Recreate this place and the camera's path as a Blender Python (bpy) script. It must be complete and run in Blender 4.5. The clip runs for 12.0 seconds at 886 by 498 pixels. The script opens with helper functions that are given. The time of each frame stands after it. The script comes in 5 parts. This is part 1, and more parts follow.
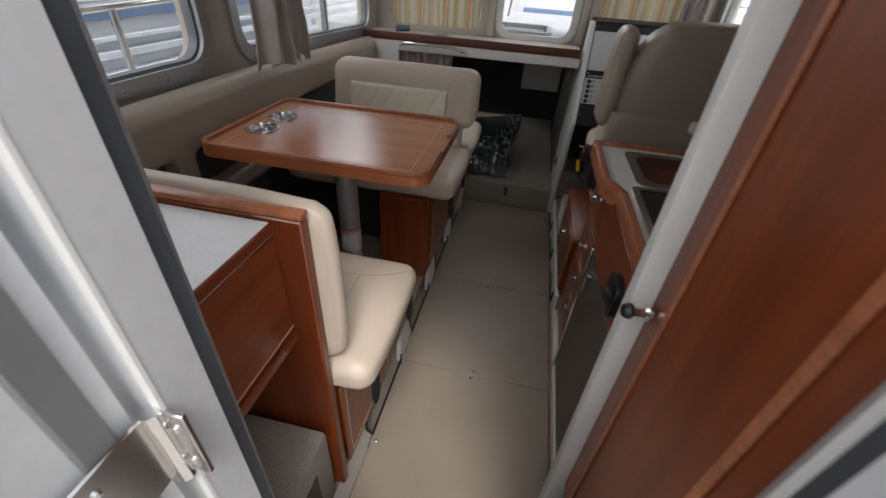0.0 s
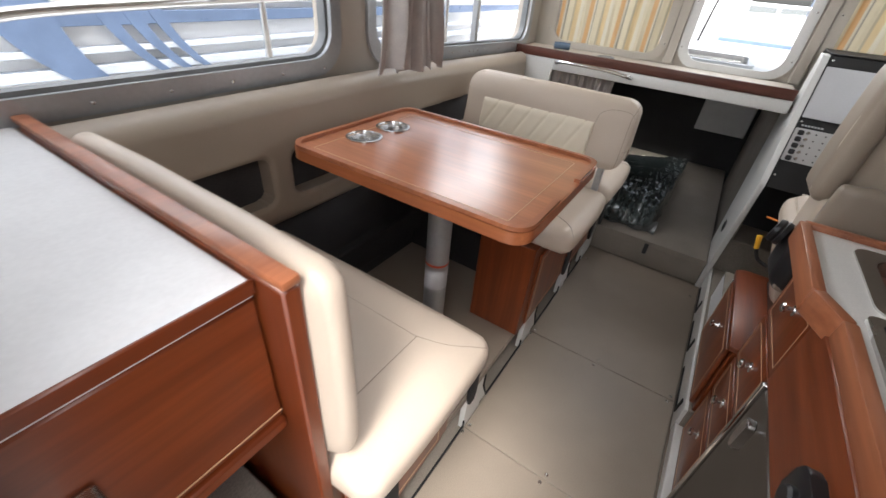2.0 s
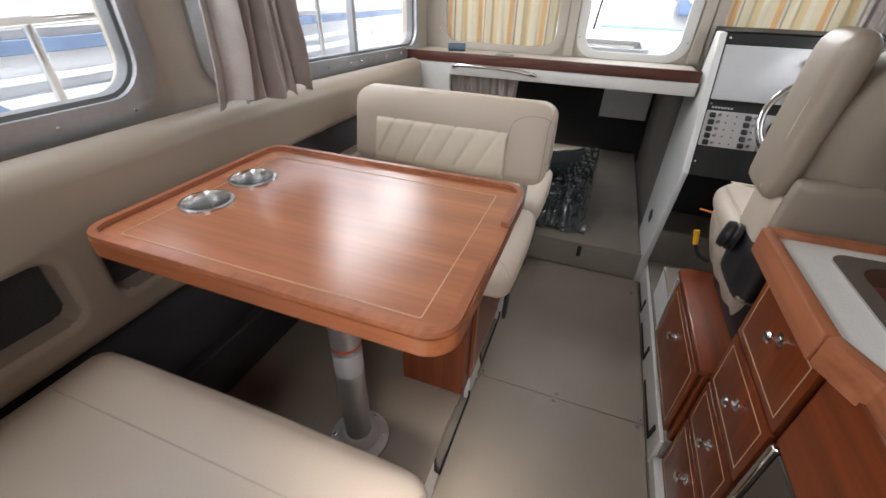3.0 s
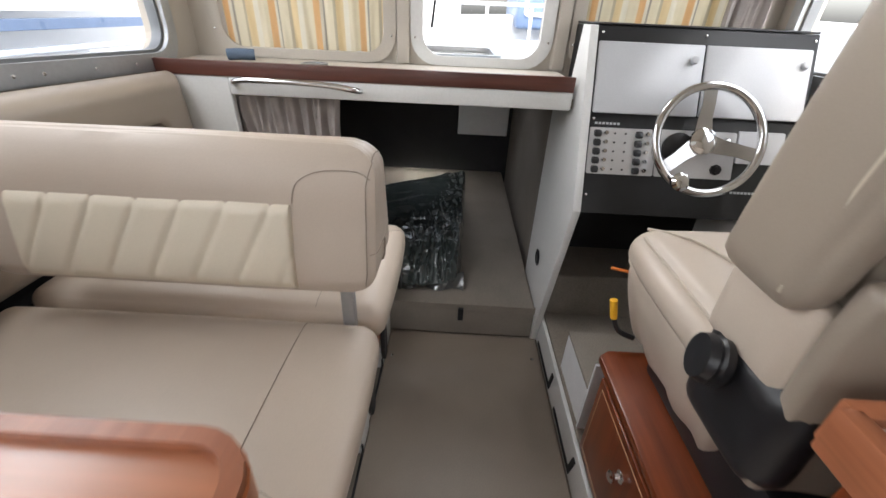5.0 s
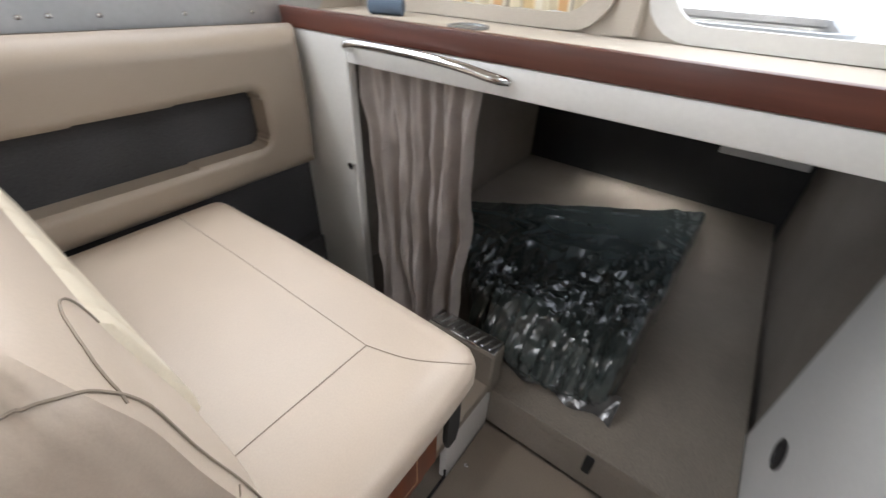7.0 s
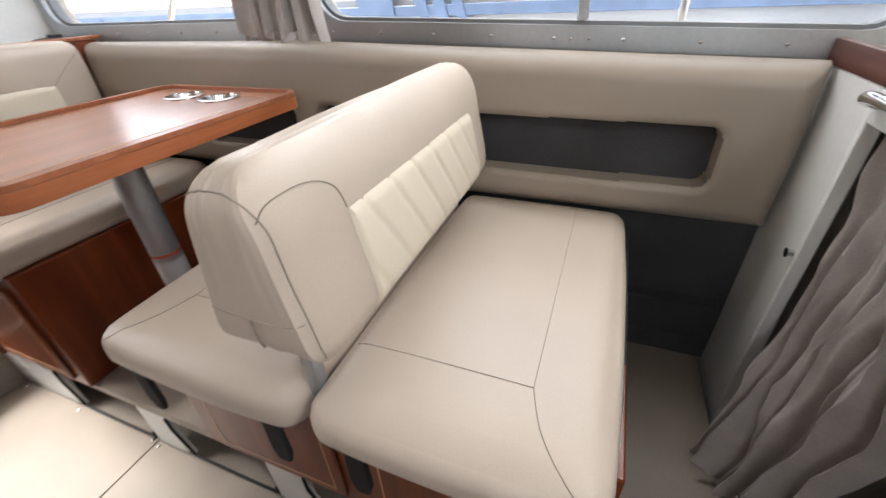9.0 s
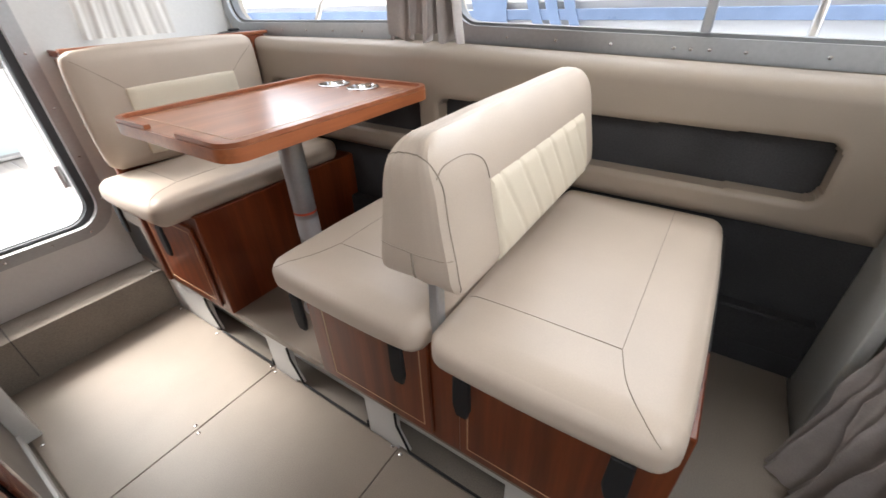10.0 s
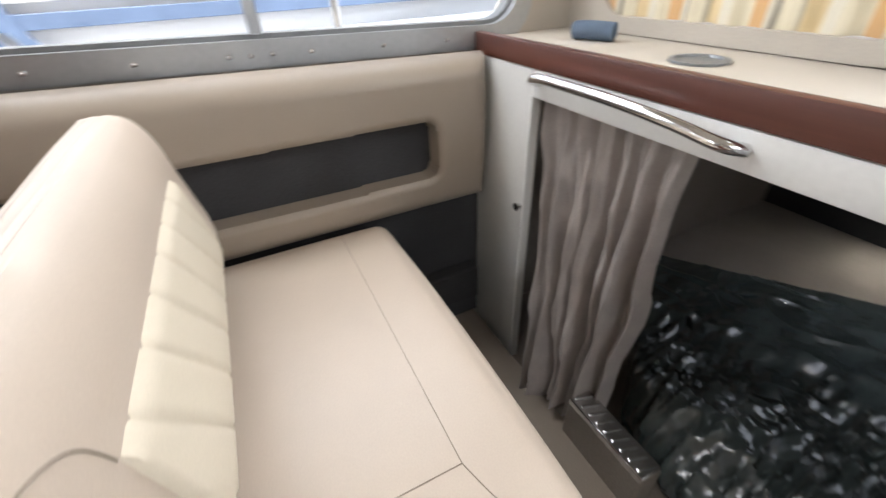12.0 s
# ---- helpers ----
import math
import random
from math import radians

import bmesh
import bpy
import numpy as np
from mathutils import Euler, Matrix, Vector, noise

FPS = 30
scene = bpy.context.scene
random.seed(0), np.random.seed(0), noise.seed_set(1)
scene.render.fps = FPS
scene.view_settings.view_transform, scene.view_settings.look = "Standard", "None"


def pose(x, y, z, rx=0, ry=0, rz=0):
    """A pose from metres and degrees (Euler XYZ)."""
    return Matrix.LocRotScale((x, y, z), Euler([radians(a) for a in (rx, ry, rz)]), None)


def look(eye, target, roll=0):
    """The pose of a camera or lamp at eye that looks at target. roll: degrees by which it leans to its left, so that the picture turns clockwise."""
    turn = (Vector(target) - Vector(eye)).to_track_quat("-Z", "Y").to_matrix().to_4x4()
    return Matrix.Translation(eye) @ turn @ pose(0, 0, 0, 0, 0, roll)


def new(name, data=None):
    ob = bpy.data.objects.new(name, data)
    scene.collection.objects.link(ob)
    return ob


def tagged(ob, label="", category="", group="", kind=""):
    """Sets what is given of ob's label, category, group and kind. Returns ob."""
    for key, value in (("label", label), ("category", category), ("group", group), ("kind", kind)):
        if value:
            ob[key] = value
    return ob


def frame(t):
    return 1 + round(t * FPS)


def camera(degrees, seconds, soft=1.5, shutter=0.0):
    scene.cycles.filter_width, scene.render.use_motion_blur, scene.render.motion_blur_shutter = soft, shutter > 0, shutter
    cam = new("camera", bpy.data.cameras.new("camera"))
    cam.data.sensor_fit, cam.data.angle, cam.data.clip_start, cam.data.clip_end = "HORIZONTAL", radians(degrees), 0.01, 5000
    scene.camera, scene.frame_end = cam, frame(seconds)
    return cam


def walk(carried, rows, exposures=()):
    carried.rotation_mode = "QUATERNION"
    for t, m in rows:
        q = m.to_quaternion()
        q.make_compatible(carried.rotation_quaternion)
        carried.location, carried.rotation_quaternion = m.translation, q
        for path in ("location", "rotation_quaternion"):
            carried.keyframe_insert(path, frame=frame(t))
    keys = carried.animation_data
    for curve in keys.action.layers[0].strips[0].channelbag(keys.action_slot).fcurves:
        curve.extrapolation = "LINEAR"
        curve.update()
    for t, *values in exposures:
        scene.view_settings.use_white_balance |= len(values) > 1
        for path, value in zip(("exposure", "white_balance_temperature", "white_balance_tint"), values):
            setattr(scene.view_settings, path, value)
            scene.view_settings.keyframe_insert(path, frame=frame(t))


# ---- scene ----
cam = camera(95.5, 12.0, shutter=0.3)
PATH = [
    (0, (0.343, 0.303, 1.415), (0.06, 1.908, 0.257), 4.1),
    (0.5, (0.345, 0.43, 1.406), (-0.176, 1.955, 0.223), 5.5),
    (1, (0.369, 0.503, 1.409), (-0.374, 1.924, 0.215), 6.5),
    (1.5, (0.354, 0.534, 1.408), (-0.547, 1.871, 0.225), 6.4),
    (2, (0.323, 0.607, 1.353), (-0.526, 2.021, 0.221), 5.3),
    (2.5, (0.254, 0.809, 1.319), (-0.437, 2.313, 0.197), 3.1),
    (3, (0.225, 0.918, 1.324), (-0.34, 2.492, 0.228), 1.6),
    (3.5, (0.233, 1.055, 1.214), (-0.239, 2.709, 0.193), 0.9),
    (3.7, (0.249, 1.114, 1.205), (-0.167, 2.798, 0.211), 1.1),
    (5.3, (0.237, 1.711, 1.213), (0.23, 3.433, 0.196), 2.7),
    (5.5, (0.261, 1.786, 1.205), (0.22, 3.507, 0.188), 2.9),
    (6, (0.294, 1.973, 1.191), (0.129, 3.652, 0.116), 3.2),
    (6.5, (0.28, 2.143, 1.167), (-0.103, 3.759, 0.053), 3.6),
    (7, (0.288, 2.264, 1.154), (-0.659, 3.587, -0.009), 2.4),
    (7.5, (0.315, 2.341, 1.161), (-1.058, 3.228, 0.009), 1.9),
    (7.7, (0.305, 2.371, 1.161), (-1.158, 3.09, 0.003), 0.4),
    (9.3, (0.39, 2.571, 1.161), (-1.095, 1.786, 0.074), -2.1),
    (9.5, (0.442, 2.562, 1.174), (-1.022, 1.756, 0.076), -1.6),
    (10, (0.511, 2.552, 1.187), (-0.878, 1.59, 0.117), -2.1),
    (10.5, (0.501, 2.537, 1.193), (-0.802, 1.445, 0.142), -2.4),
    (11, (0.433, 2.508, 1.184), (-0.919, 1.53, 0.082), -2.6),
    (11.5, (0.299, 2.518, 1.171), (-1.313, 2.173, 0.039), -3.1),
    (12, (0.191, 2.412, 1.181), (-1.296, 3.095, 0.03), -2.8),
]
EXPOSURES = [(0.0, 0.75), (0.5, 1.5), (1.5, 1.9), (3.5, 2.1), (5.5, 2.2), (6.5, 2.4), (7.5, 2.4), (9.5, 2.3), (10.0, 2.38), (11.0, 2.2), (12.0, 2.45)]
walk(cam, [(t, look(eye, target, roll)) for t, eye, target, roll in PATH], EXPOSURES)
SKY, SUN = 0.15, 1.3

# ---- world and light ----
world = bpy.data.worlds.new("overcast_sky")
scene.world = world
world.use_nodes = True
wn = world.node_tree.nodes
sky = wn.new("ShaderNodeTexSky")
sky.sky_type = "NISHITA"
sky.sun_disc = False
sky.sun_elevation = radians(58)
sky.sun_rotation = radians(164)
sky.air_density, sky.dust_density, sky.ozone_density = 1.0, 4.0, 1.0
wn["Background"].inputs["Strength"].default_value = SKY
cloud = wn.new("ShaderNodeHueSaturation")
cloud.inputs["Saturation"].default_value = 0.35
world.node_tree.links.new(sky.outputs[0], cloud.inputs["Color"])
world.node_tree.links.new(cloud.outputs[0], wn["Background"].inputs["Color"])
sun = new("sun", bpy.data.lights.new("sun", "SUN"))
sun.data.energy, sun.data.angle, sun.data.color = SUN, radians(14), (1.0, 0.96, 0.91)
sun.matrix_world = look((1.30, -2.6, 5.6), (0.32, 0.9, 0.0))


def window_light(name, eye, target, w, h, watts):
    """The sky's light in an opening of the cabin."""
    lamp = new(name, bpy.data.lights.new(name, "AREA"))
    lamp.data.shape, lamp.data.size, lamp.data.size_y, lamp.data.energy = "RECTANGLE", w, h, watts
    lamp.data.color = (0.97, 0.985, 1.0)
    lamp.matrix_world = look(eye, target)
    return lamp


# ---- materials ----
def socket(node, name):
    return node.inputs[name]


def mat(name, base, rough=0.5, metal=0.0, var=0.10, scale=6.0, fine=0.05, fscale=250.0, bump=0.0, depth=0.002, stretch=(1, 1, 1), base2=None, coat=0.0, wear=0.0, coat_rough=0.12):
    """A surface with colour variation at two scales, and fine relief."""
    m = bpy.data.materials.new(name)
    m.use_nodes = True
    nt = m.node_tree
    n, link = nt.nodes, nt.links.new
    bsdf = n["Principled BSDF"]
    co = n.new("ShaderNodeTexCoord")
    mp = n.new("ShaderNodeMapping")
    mp.inputs["Scale"].default_value = stretch
    link(co.outputs["Object"], mp.inputs["Vector"])
    big = n.new("ShaderNodeTexNoise")
    big.inputs["Scale"].default_value, big.inputs["Detail"].default_value = scale, 4
    small = n.new("ShaderNodeTexNoise")
    small.inputs["Scale"].default_value, small.inputs["Detail"].default_value = fscale, 3
    link(mp.outputs[0], big.inputs["Vector"])
    link(mp.outputs[0], small.inputs["Vector"])
    ramp = n.new("ShaderNodeValToRGB")
    b2 = base2 or tuple(c * (1 - var) for c in base)
    ramp.color_ramp.elements[0].position, ramp.color_ramp.elements[1].position = 0.35, 0.65
    ramp.color_ramp.elements[0].color = (*b2, 1)
    ramp.color_ramp.elements[1].color = (*(base if base2 else tuple(min(1, c * (1 + var)) for c in base)), 1)
    link(big.outputs["Fac"], ramp.inputs["Fac"])
    mul = n.new("ShaderNodeMixRGB")
    mul.blend_type = "MULTIPLY"
    mul.inputs["Fac"].default_value = 1.0
    r2 = n.new("ShaderNodeValToRGB")
    r2.color_ramp.elements[0].position, r2.color_ramp.elements[1].position = 0.3, 0.7
    r2.color_ramp.elements[0].color = (1 - fine, 1 - fine, 1 - fine, 1)
    r2.color_ramp.elements[1].color = (1, 1, 1, 1)
    link(small.outputs["Fac"], r2.inputs["Fac"])
    link(ramp.outputs[0], mul.inputs["Color1"])
    link(r2.outputs[0], mul.inputs["Color2"])
    link(mul.outputs[0], bsdf.inputs["Base Color"])
    rr = n.new("ShaderNodeMapRange")
    rr.inputs["To Min"].default_value, rr.inputs["To Max"].default_value = max(0.02, rough - 0.06 - wear), min(1, rough + 0.06 + wear)
    link(big.outputs["Fac"], rr.inputs["Value"])
    link(rr.outputs[0], bsdf.inputs["Roughness"])
    bsdf.inputs["Metallic"].default_value = metal
    bsdf.inputs["Coat Weight"].default_value = coat
    bsdf.inputs["Coat Roughness"].default_value = coat_rough
    if bump:
        bp = n.new("ShaderNodeBump")
        bp.inputs["Strength"].default_value, bp.inputs["Distance"].default_value = bump, depth
        link(small.outputs["Fac"], bp.inputs["Height"])
        link(bp.outputs[0], bsdf.inputs["Normal"])
    return m


def wood(name, axis, light=(0.225, 0.050, 0.013), dark=(0.140, 0.028, 0.0075), rough=0.34, coat=0.12, coat_rough=0.12):
    st = [26.0, 26.0, 26.0]
    st[axis] = 1.3
    return mat(name, light, rough=rough, scale=1.0, base2=dark, fine=0.20, fscale=4.5, bump=0.006, depth=0.0005, stretch=tuple(st), coat=coat, wear=-0.048, coat_rough=coat_rough)


def glass(name, tint=(1, 1, 1), rough=0.0):
    m = bpy.data.materials.new(name)
    m.use_nodes = True
    b = m.node_tree.nodes["Principled BSDF"]
    b.inputs["Base Color"].default_value = (*tint, 1)
    b.inputs["Transmission Weight"].default_value = 1.0
    b.inputs["Roughness"].default_value = rough
    b.inputs["IOR"].default_value = 1.05
    return m


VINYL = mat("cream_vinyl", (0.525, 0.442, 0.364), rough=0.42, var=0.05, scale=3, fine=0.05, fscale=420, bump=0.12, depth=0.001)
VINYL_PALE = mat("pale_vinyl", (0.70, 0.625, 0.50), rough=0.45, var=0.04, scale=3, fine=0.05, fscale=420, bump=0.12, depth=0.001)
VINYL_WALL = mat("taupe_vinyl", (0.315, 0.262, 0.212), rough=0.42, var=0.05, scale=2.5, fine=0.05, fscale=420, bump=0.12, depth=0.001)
SEAM = mat("seam_shadow_thread", (0.29, 0.243, 0.195), rough=0.8)
PIPING = mat("piping_vinyl", (0.50, 0.43, 0.35), rough=0.5)
CARPET = mat("beige_carpet", (0.30, 0.262, 0.222), rough=0.95, var=0.07, scale=5, fine=0.35, fscale=330, bump=0.6, depth=0.003)
FLOOR = mat("beige_vinyl_floor", (0.280, 0.232, 0.188), rough=0.44, var=0.06, scale=4, fine=0.20, fscale=360, bump=0.22, depth=0.001)
# Carpet colour taken down to near black, with the shade of low recesses in it.
CARPET_DARK = mat("shaded_carpet_lining", (0.040, 0.039, 0.041), rough=0.95, var=0.12, scale=6, fine=0.4, fscale=300, bump=0.5, depth=0.003)
WOOD_X, WOOD_Y, WOOD_Z = wood("mahogany_x", 0), wood("mahogany_y", 1), wood("mahogany_z", 2)
TABLE_WOOD = wood("table_mahogany", 0, (0.47, 0.175, 0.078), (0.38, 0.130, 0.055), 0.30, 0.9, 0.26)
TABLE_EDGE = wood("table_edge_mahogany", 0, (0.44, 0.15, 0.06), (0.34, 0.105, 0.04), 0.3)
TRIM_WOOD = wood("trim_mahogany", 0, (0.125, 0.038, 0.024), (0.082, 0.023, 0.014), 0.4)
EDGE_WOOD = wood("edge_mahogany", 1, (0.42, 0.15, 0.07), (0.30, 0.10, 0.045), 0.35)
INLAY = mat("maple_inlay", (0.55, 0.34, 0.20), rough=0.35)
GELCOAT = mat("white_gelcoat", (0.70, 0.70, 0.685), rough=0.35, var=0.03, scale=3, fine=0.05, fscale=120)
SHELL = mat("cream_headliner", (0.50, 0.455, 0.395), rough=0.75, var=0.04, scale=3, fine=0.08, fscale=300, bump=0.2)
LAMINATE = mat("white_laminate", (0.72, 0.72, 0.73), rough=0.34, var=0.035, scale=10, fine=0.06, fscale=160)
COUNTER = mat("speckled_white_laminate", (0.74, 0.73, 0.71), rough=0.30, var=0.03, scale=12, fine=0.10, fscale=260)
ALU = mat("brushed_aluminium", (0.46, 0.475, 0.49), rough=0.42, metal=0.75, var=0.06, scale=5, fine=0.08, fscale=90)
# Aluminium made paler and less metallic, with the doorway's daylight in its colour.
DOOR_ALU = mat("brightened_aluminium", (0.62, 0.635, 0.65), rough=0.42, metal=0.25, var=0.05, scale=5, fine=0.06, fscale=90)
ALU_DARK = mat("grey_anodised", (0.23, 0.24, 0.25), rough=0.45, metal=0.5, var=0.08, scale=5)
STEEL = mat("brushed_steel", (0.58, 0.57, 0.56), rough=0.26, metal=1.0, var=0.02, scale=4, fine=0.04, fscale=140)
CUPSTEEL = mat("cup_steel", (0.60, 0.595, 0.59), rough=0.22, metal=1.0, var=0.05, scale=9)
CHROME = mat("polished_chrome", (0.78, 0.78, 0.78), rough=0.10, metal=1.0, var=0.03)
RUBBER = mat("black_rubber", (0.010, 0.0105, 0.012), rough=0.68, var=0.2)
SEAL = mat("dark_grey_door_seal", (0.045, 0.05, 0.058), rough=0.5, var=0.15)
PLASTIC = mat("black_plastic", (0.014, 0.014, 0.016), rough=0.38, var=0.2)
DASH = mat("black_dash_laminate", (0.009, 0.009, 0.010), rough=0.6, var=0.15, fine=0.2, fscale=200, bump=0.1)
GREYPLATE = mat("pale_grey_panel", (0.52, 0.53, 0.55), rough=0.4, var=0.03)
FABRIC = mat("grey_curtain_fabric", (0.40, 0.362, 0.342), rough=0.44, var=0.10, scale=14, fine=0.12, fscale=300, bump=0.2, depth=0.001)
LINING = mat("white_curtain_lining", (0.72, 0.70, 0.66), rough=0.8, var=0.05)
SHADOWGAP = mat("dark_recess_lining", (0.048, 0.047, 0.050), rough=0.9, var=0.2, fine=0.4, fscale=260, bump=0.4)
YELLOW = mat("yellow_grip", (0.80, 0.42, 0.02), rough=0.45)
RED = mat("red_print", (0.55, 0.10, 0.05), rough=0.5)
BLUE = mat("blue_paint", (0.17, 0.24, 0.38), rough=0.3)
BLUE_LIGHT = mat("light_blue_paint", (0.70, 0.76, 0.83), rough=0.3)
PAINT = mat("white_boat_paint", (0.85, 0.85, 0.85), rough=0.25, var=0.03, scale=1.5)
TEAK_GREY = mat("weathered_teak", (0.44, 0.40, 0.36), rough=0.8, var=0.12, scale=3, fine=0.2, fscale=40, stretch=(1, 0.1, 1))
WATER = mat("harbour_water", (0.05, 0.07, 0.075), rough=0.12, bump=0.5, fscale=1.5, depth=0.05)
PANE = glass("window_glass")
BAG = mat("dark_bagged_mattress", (0.050, 0.063, 0.062), rough=0.15, var=0.3, scale=9, fine=0.2, fscale=42, bump=0.5, depth=0.006, stretch=(1.6, 0.45, 1), coat=1.0)


def striped(name):
    """Cream curtain cloth with woven orange and grey stripes."""
    m = mat(name, (0.78, 0.70, 0.55), rough=0.8, var=0.05, scale=12)
    nt = m.node_tree
    n, link = nt.nodes, nt.links.new
    b = n["Principled BSDF"]
    co = n.new("ShaderNodeTexCoord")
    sep = n.new("ShaderNodeSeparateXYZ")
    link(co.outputs["Object"], sep.inputs[0])
    mm = n.new("ShaderNodeMath")
    mm.operation = "MULTIPLY"
    mm.inputs[1].default_value = 6.2
    link(sep.outputs["X"], mm.inputs[0])
    fr = n.new("ShaderNodeMath")
    fr.operation = "FRACT"
    link(mm.outputs[0], fr.inputs[0])
    rp = n.new("ShaderNodeValToRGB")
    rp.color_ramp.interpolation = "CONSTANT"
    e = rp.color_ramp.elements
    e[0].position, e[0].color = 0.0, (0.80, 0.74, 0.60, 1)
    e[1].position, e[1].color = 0.22, (0.78, 0.56, 0.32, 1)
    for p, c in ((0.36, (0.82, 0.78, 0.68, 1)), (0.42, (0.45, 0.42, 0.36, 1)), (0.46, (0.82, 0.76, 0.62, 1)), (0.66, (0.60, 0.55, 0.44, 1)), (0.72, (0.80, 0.68, 0.46, 1)), (0.88, (0.84, 0.80, 0.70, 1))):
        q = e.new(p)
        q.color = c
    link(fr.outputs[0], rp.inputs["Fac"])
    link(rp.outputs[0], b.inputs["Base Color"])
    b.inputs["Transmission Weight"].default_value = 0.0
    tr = n.new("ShaderNodeBsdfTranslucent")
    link(rp.outputs[0], tr.inputs["Color"])
    mix = n.new("ShaderNodeMixShader")
    mix.inputs[0].default_value = 0.55
    link(b.outputs[0], mix.inputs[1])
    link(tr.outputs[0], mix.inputs[2])
    link(mix.outputs[0], n["Material Output"].inputs["Surface"])
    return m


STRIPED = striped("striped_curtain_cloth")

# ---- building helpers ----
ORIGIN = {}


def link_mesh(name, bm, material, smooth=True):
    me = bpy.data.meshes.new(name)
    bmesh.ops.recalc_face_normals(bm, faces=bm.faces)
    bm.to_mesh(me)
    bm.free()
    me.materials.append(material)
    if smooth:
        for p in me.polygons:
            p.use_smooth = True
        me.set_sharp_from_angle(angle=radians(38))
    return new(name, me)


def thing(name, loc, label, category, group=""):
    ob = new(name)
    ob.empty_display_size = 0.05
    ob.location = loc
    ORIGIN[ob.name] = Vector(loc)
    return tagged(ob, label, category, group)


def part(name, bm, material, parent, label="", smooth=True):
    """One mesh, given in the place's own metres, under a thing or a part."""
    org = ORIGIN.get(parent.name, Vector((0, 0, 0)))
    bmesh.ops.translate(bm, verts=bm.verts, vec=-org)
    ob = link_mesh(name, bm, material, smooth)
    ob.parent = parent
    ORIGIN[ob.name] = org
    return tagged(ob, label)


def solo(name, bm, material, label, category="", group="", kind="", smooth=True):
    ob = link_mesh(name, bm, material, smooth)
    ORIGIN[ob.name] = Vector((0, 0, 0))
    return tagged(ob, label, category, group, kind)


def add_box(bm, x0, x1, y0, y1, z0, z1, bevel=0.0, seg=2):
    r = bmesh.ops.create_cube(bm, size=1.0, matrix=Matrix.Translation(((x0 + x1) / 2, (y0 + y1) / 2, (z0 + z1) / 2)) @ Matrix.Diagonal((x1 - x0, y1 - y0, z1 - z0, 1)))
    if bevel:
        edges = list({e for v in r["verts"] for e in v.link_edges})
        bmesh.ops.bevel(bm, geom=edges, offset=bevel, segments=seg, affect="EDGES", profile=0.5)
    return bm


def box(x0, x1, y0, y1, z0, z1, bevel=0.0, seg=2):
    return add_box(bmesh.new(), x0, x1, y0, y1, z0, z1, bevel, seg)


def slab(poly, axis, a, b, bevel=0.0, seg=2):
    """An outline in the two other axes (in order), drawn out from a to b along the axis."""
    bm = bmesh.new()

    def p(u, v, w):
        return {0: (w, u, v), 1: (u, w, v), 2: (u, v, w)}[axis]

    lo = [bm.verts.new(p(u, v, a)) for u, v in poly]
    hi = [bm.verts.new(p(u, v, b)) for u, v in poly]
    k = len(poly)
    bm.faces.new(lo)
    bm.faces.new(hi[::-1])
    for i in range(k):
        bm.faces.new((lo[i], lo[(i + 1) % k], hi[(i + 1) % k], hi[i]))
    if bevel:
        bmesh.ops.bevel(bm, geom=list(bm.edges), offset=bevel, segments=seg, affect="EDGES", profile=0.5)
    return bm


def arc_rect(u0, u1, v0, v1, r, n=6):
    """The outline of a rectangle with round corners."""
    out = []
    for cu, cv, a0 in ((u1 - r, v1 - r, 0), (u0 + r, v1 - r, 90), (u0 + r, v0 + r, 180), (u1 - r, v0 + r, 270)):
        for i in range(n + 1):
            a = radians(a0 + 90 * i / n)
            out.append((cu + r * math.cos(a), cv + r * math.sin(a)))
    return out


def ring(outer, inner, axis, a, b):
    """A frame between two outlines of as many points, drawn out along the axis."""
    bm = bmesh.new()

    def p(q, w):
        u, v = q
        return {0: (w, u, v), 1: (u, w, v), 2: (u, v, w)}[axis]

    k = len(outer)
    rows = [[bm.verts.new(p(q, w)) for q in o] for o, w in ((outer, a), (outer, b), (inner, b), (inner, a))]
    for j in range(4):
        for i in range(k):
            bm.faces.new((rows[j][i], rows[j][(i + 1) % k], rows[(j + 1) % 4][(i + 1) % k], rows[(j + 1) % 4][i]))
    return bm


def tube(points, r, n=10, closed=False, bm=None):
    """A round bar along a line of points."""
    bm = bm or bmesh.new()
    pts = [Vector(p) for p in points]
    k = len(pts)
    rings = []
    up = None
    for i, p in enumerate(pts):
        a = pts[(i - 1) % k] if closed or i else p
        b = pts[(i + 1) % k] if closed or i < k - 1 else p
        t = (b - a).normalized()
        if up is None:
            up = t.orthogonal().normalized()
        up = (up - t * up.dot(t)).normalized()
        s = t.cross(up)
        rr = r[i] if isinstance(r, (list, tuple)) else r
        rings.append([bm.verts.new(p + rr * (math.cos(2 * math.pi * j / n) * up + math.sin(2 * math.pi * j / n) * s)) for j in range(n)])
    for i in range(k if closed else k - 1):
        for j in range(n):
            bm.faces.new((rings[i][j], rings[i][(j + 1) % n], rings[(i + 1) % k][(j + 1) % n], rings[(i + 1) % k][j]))
    if not closed:
        bm.faces.new(rings[0][::-1])
        bm.faces.new(rings[-1])
    return bm


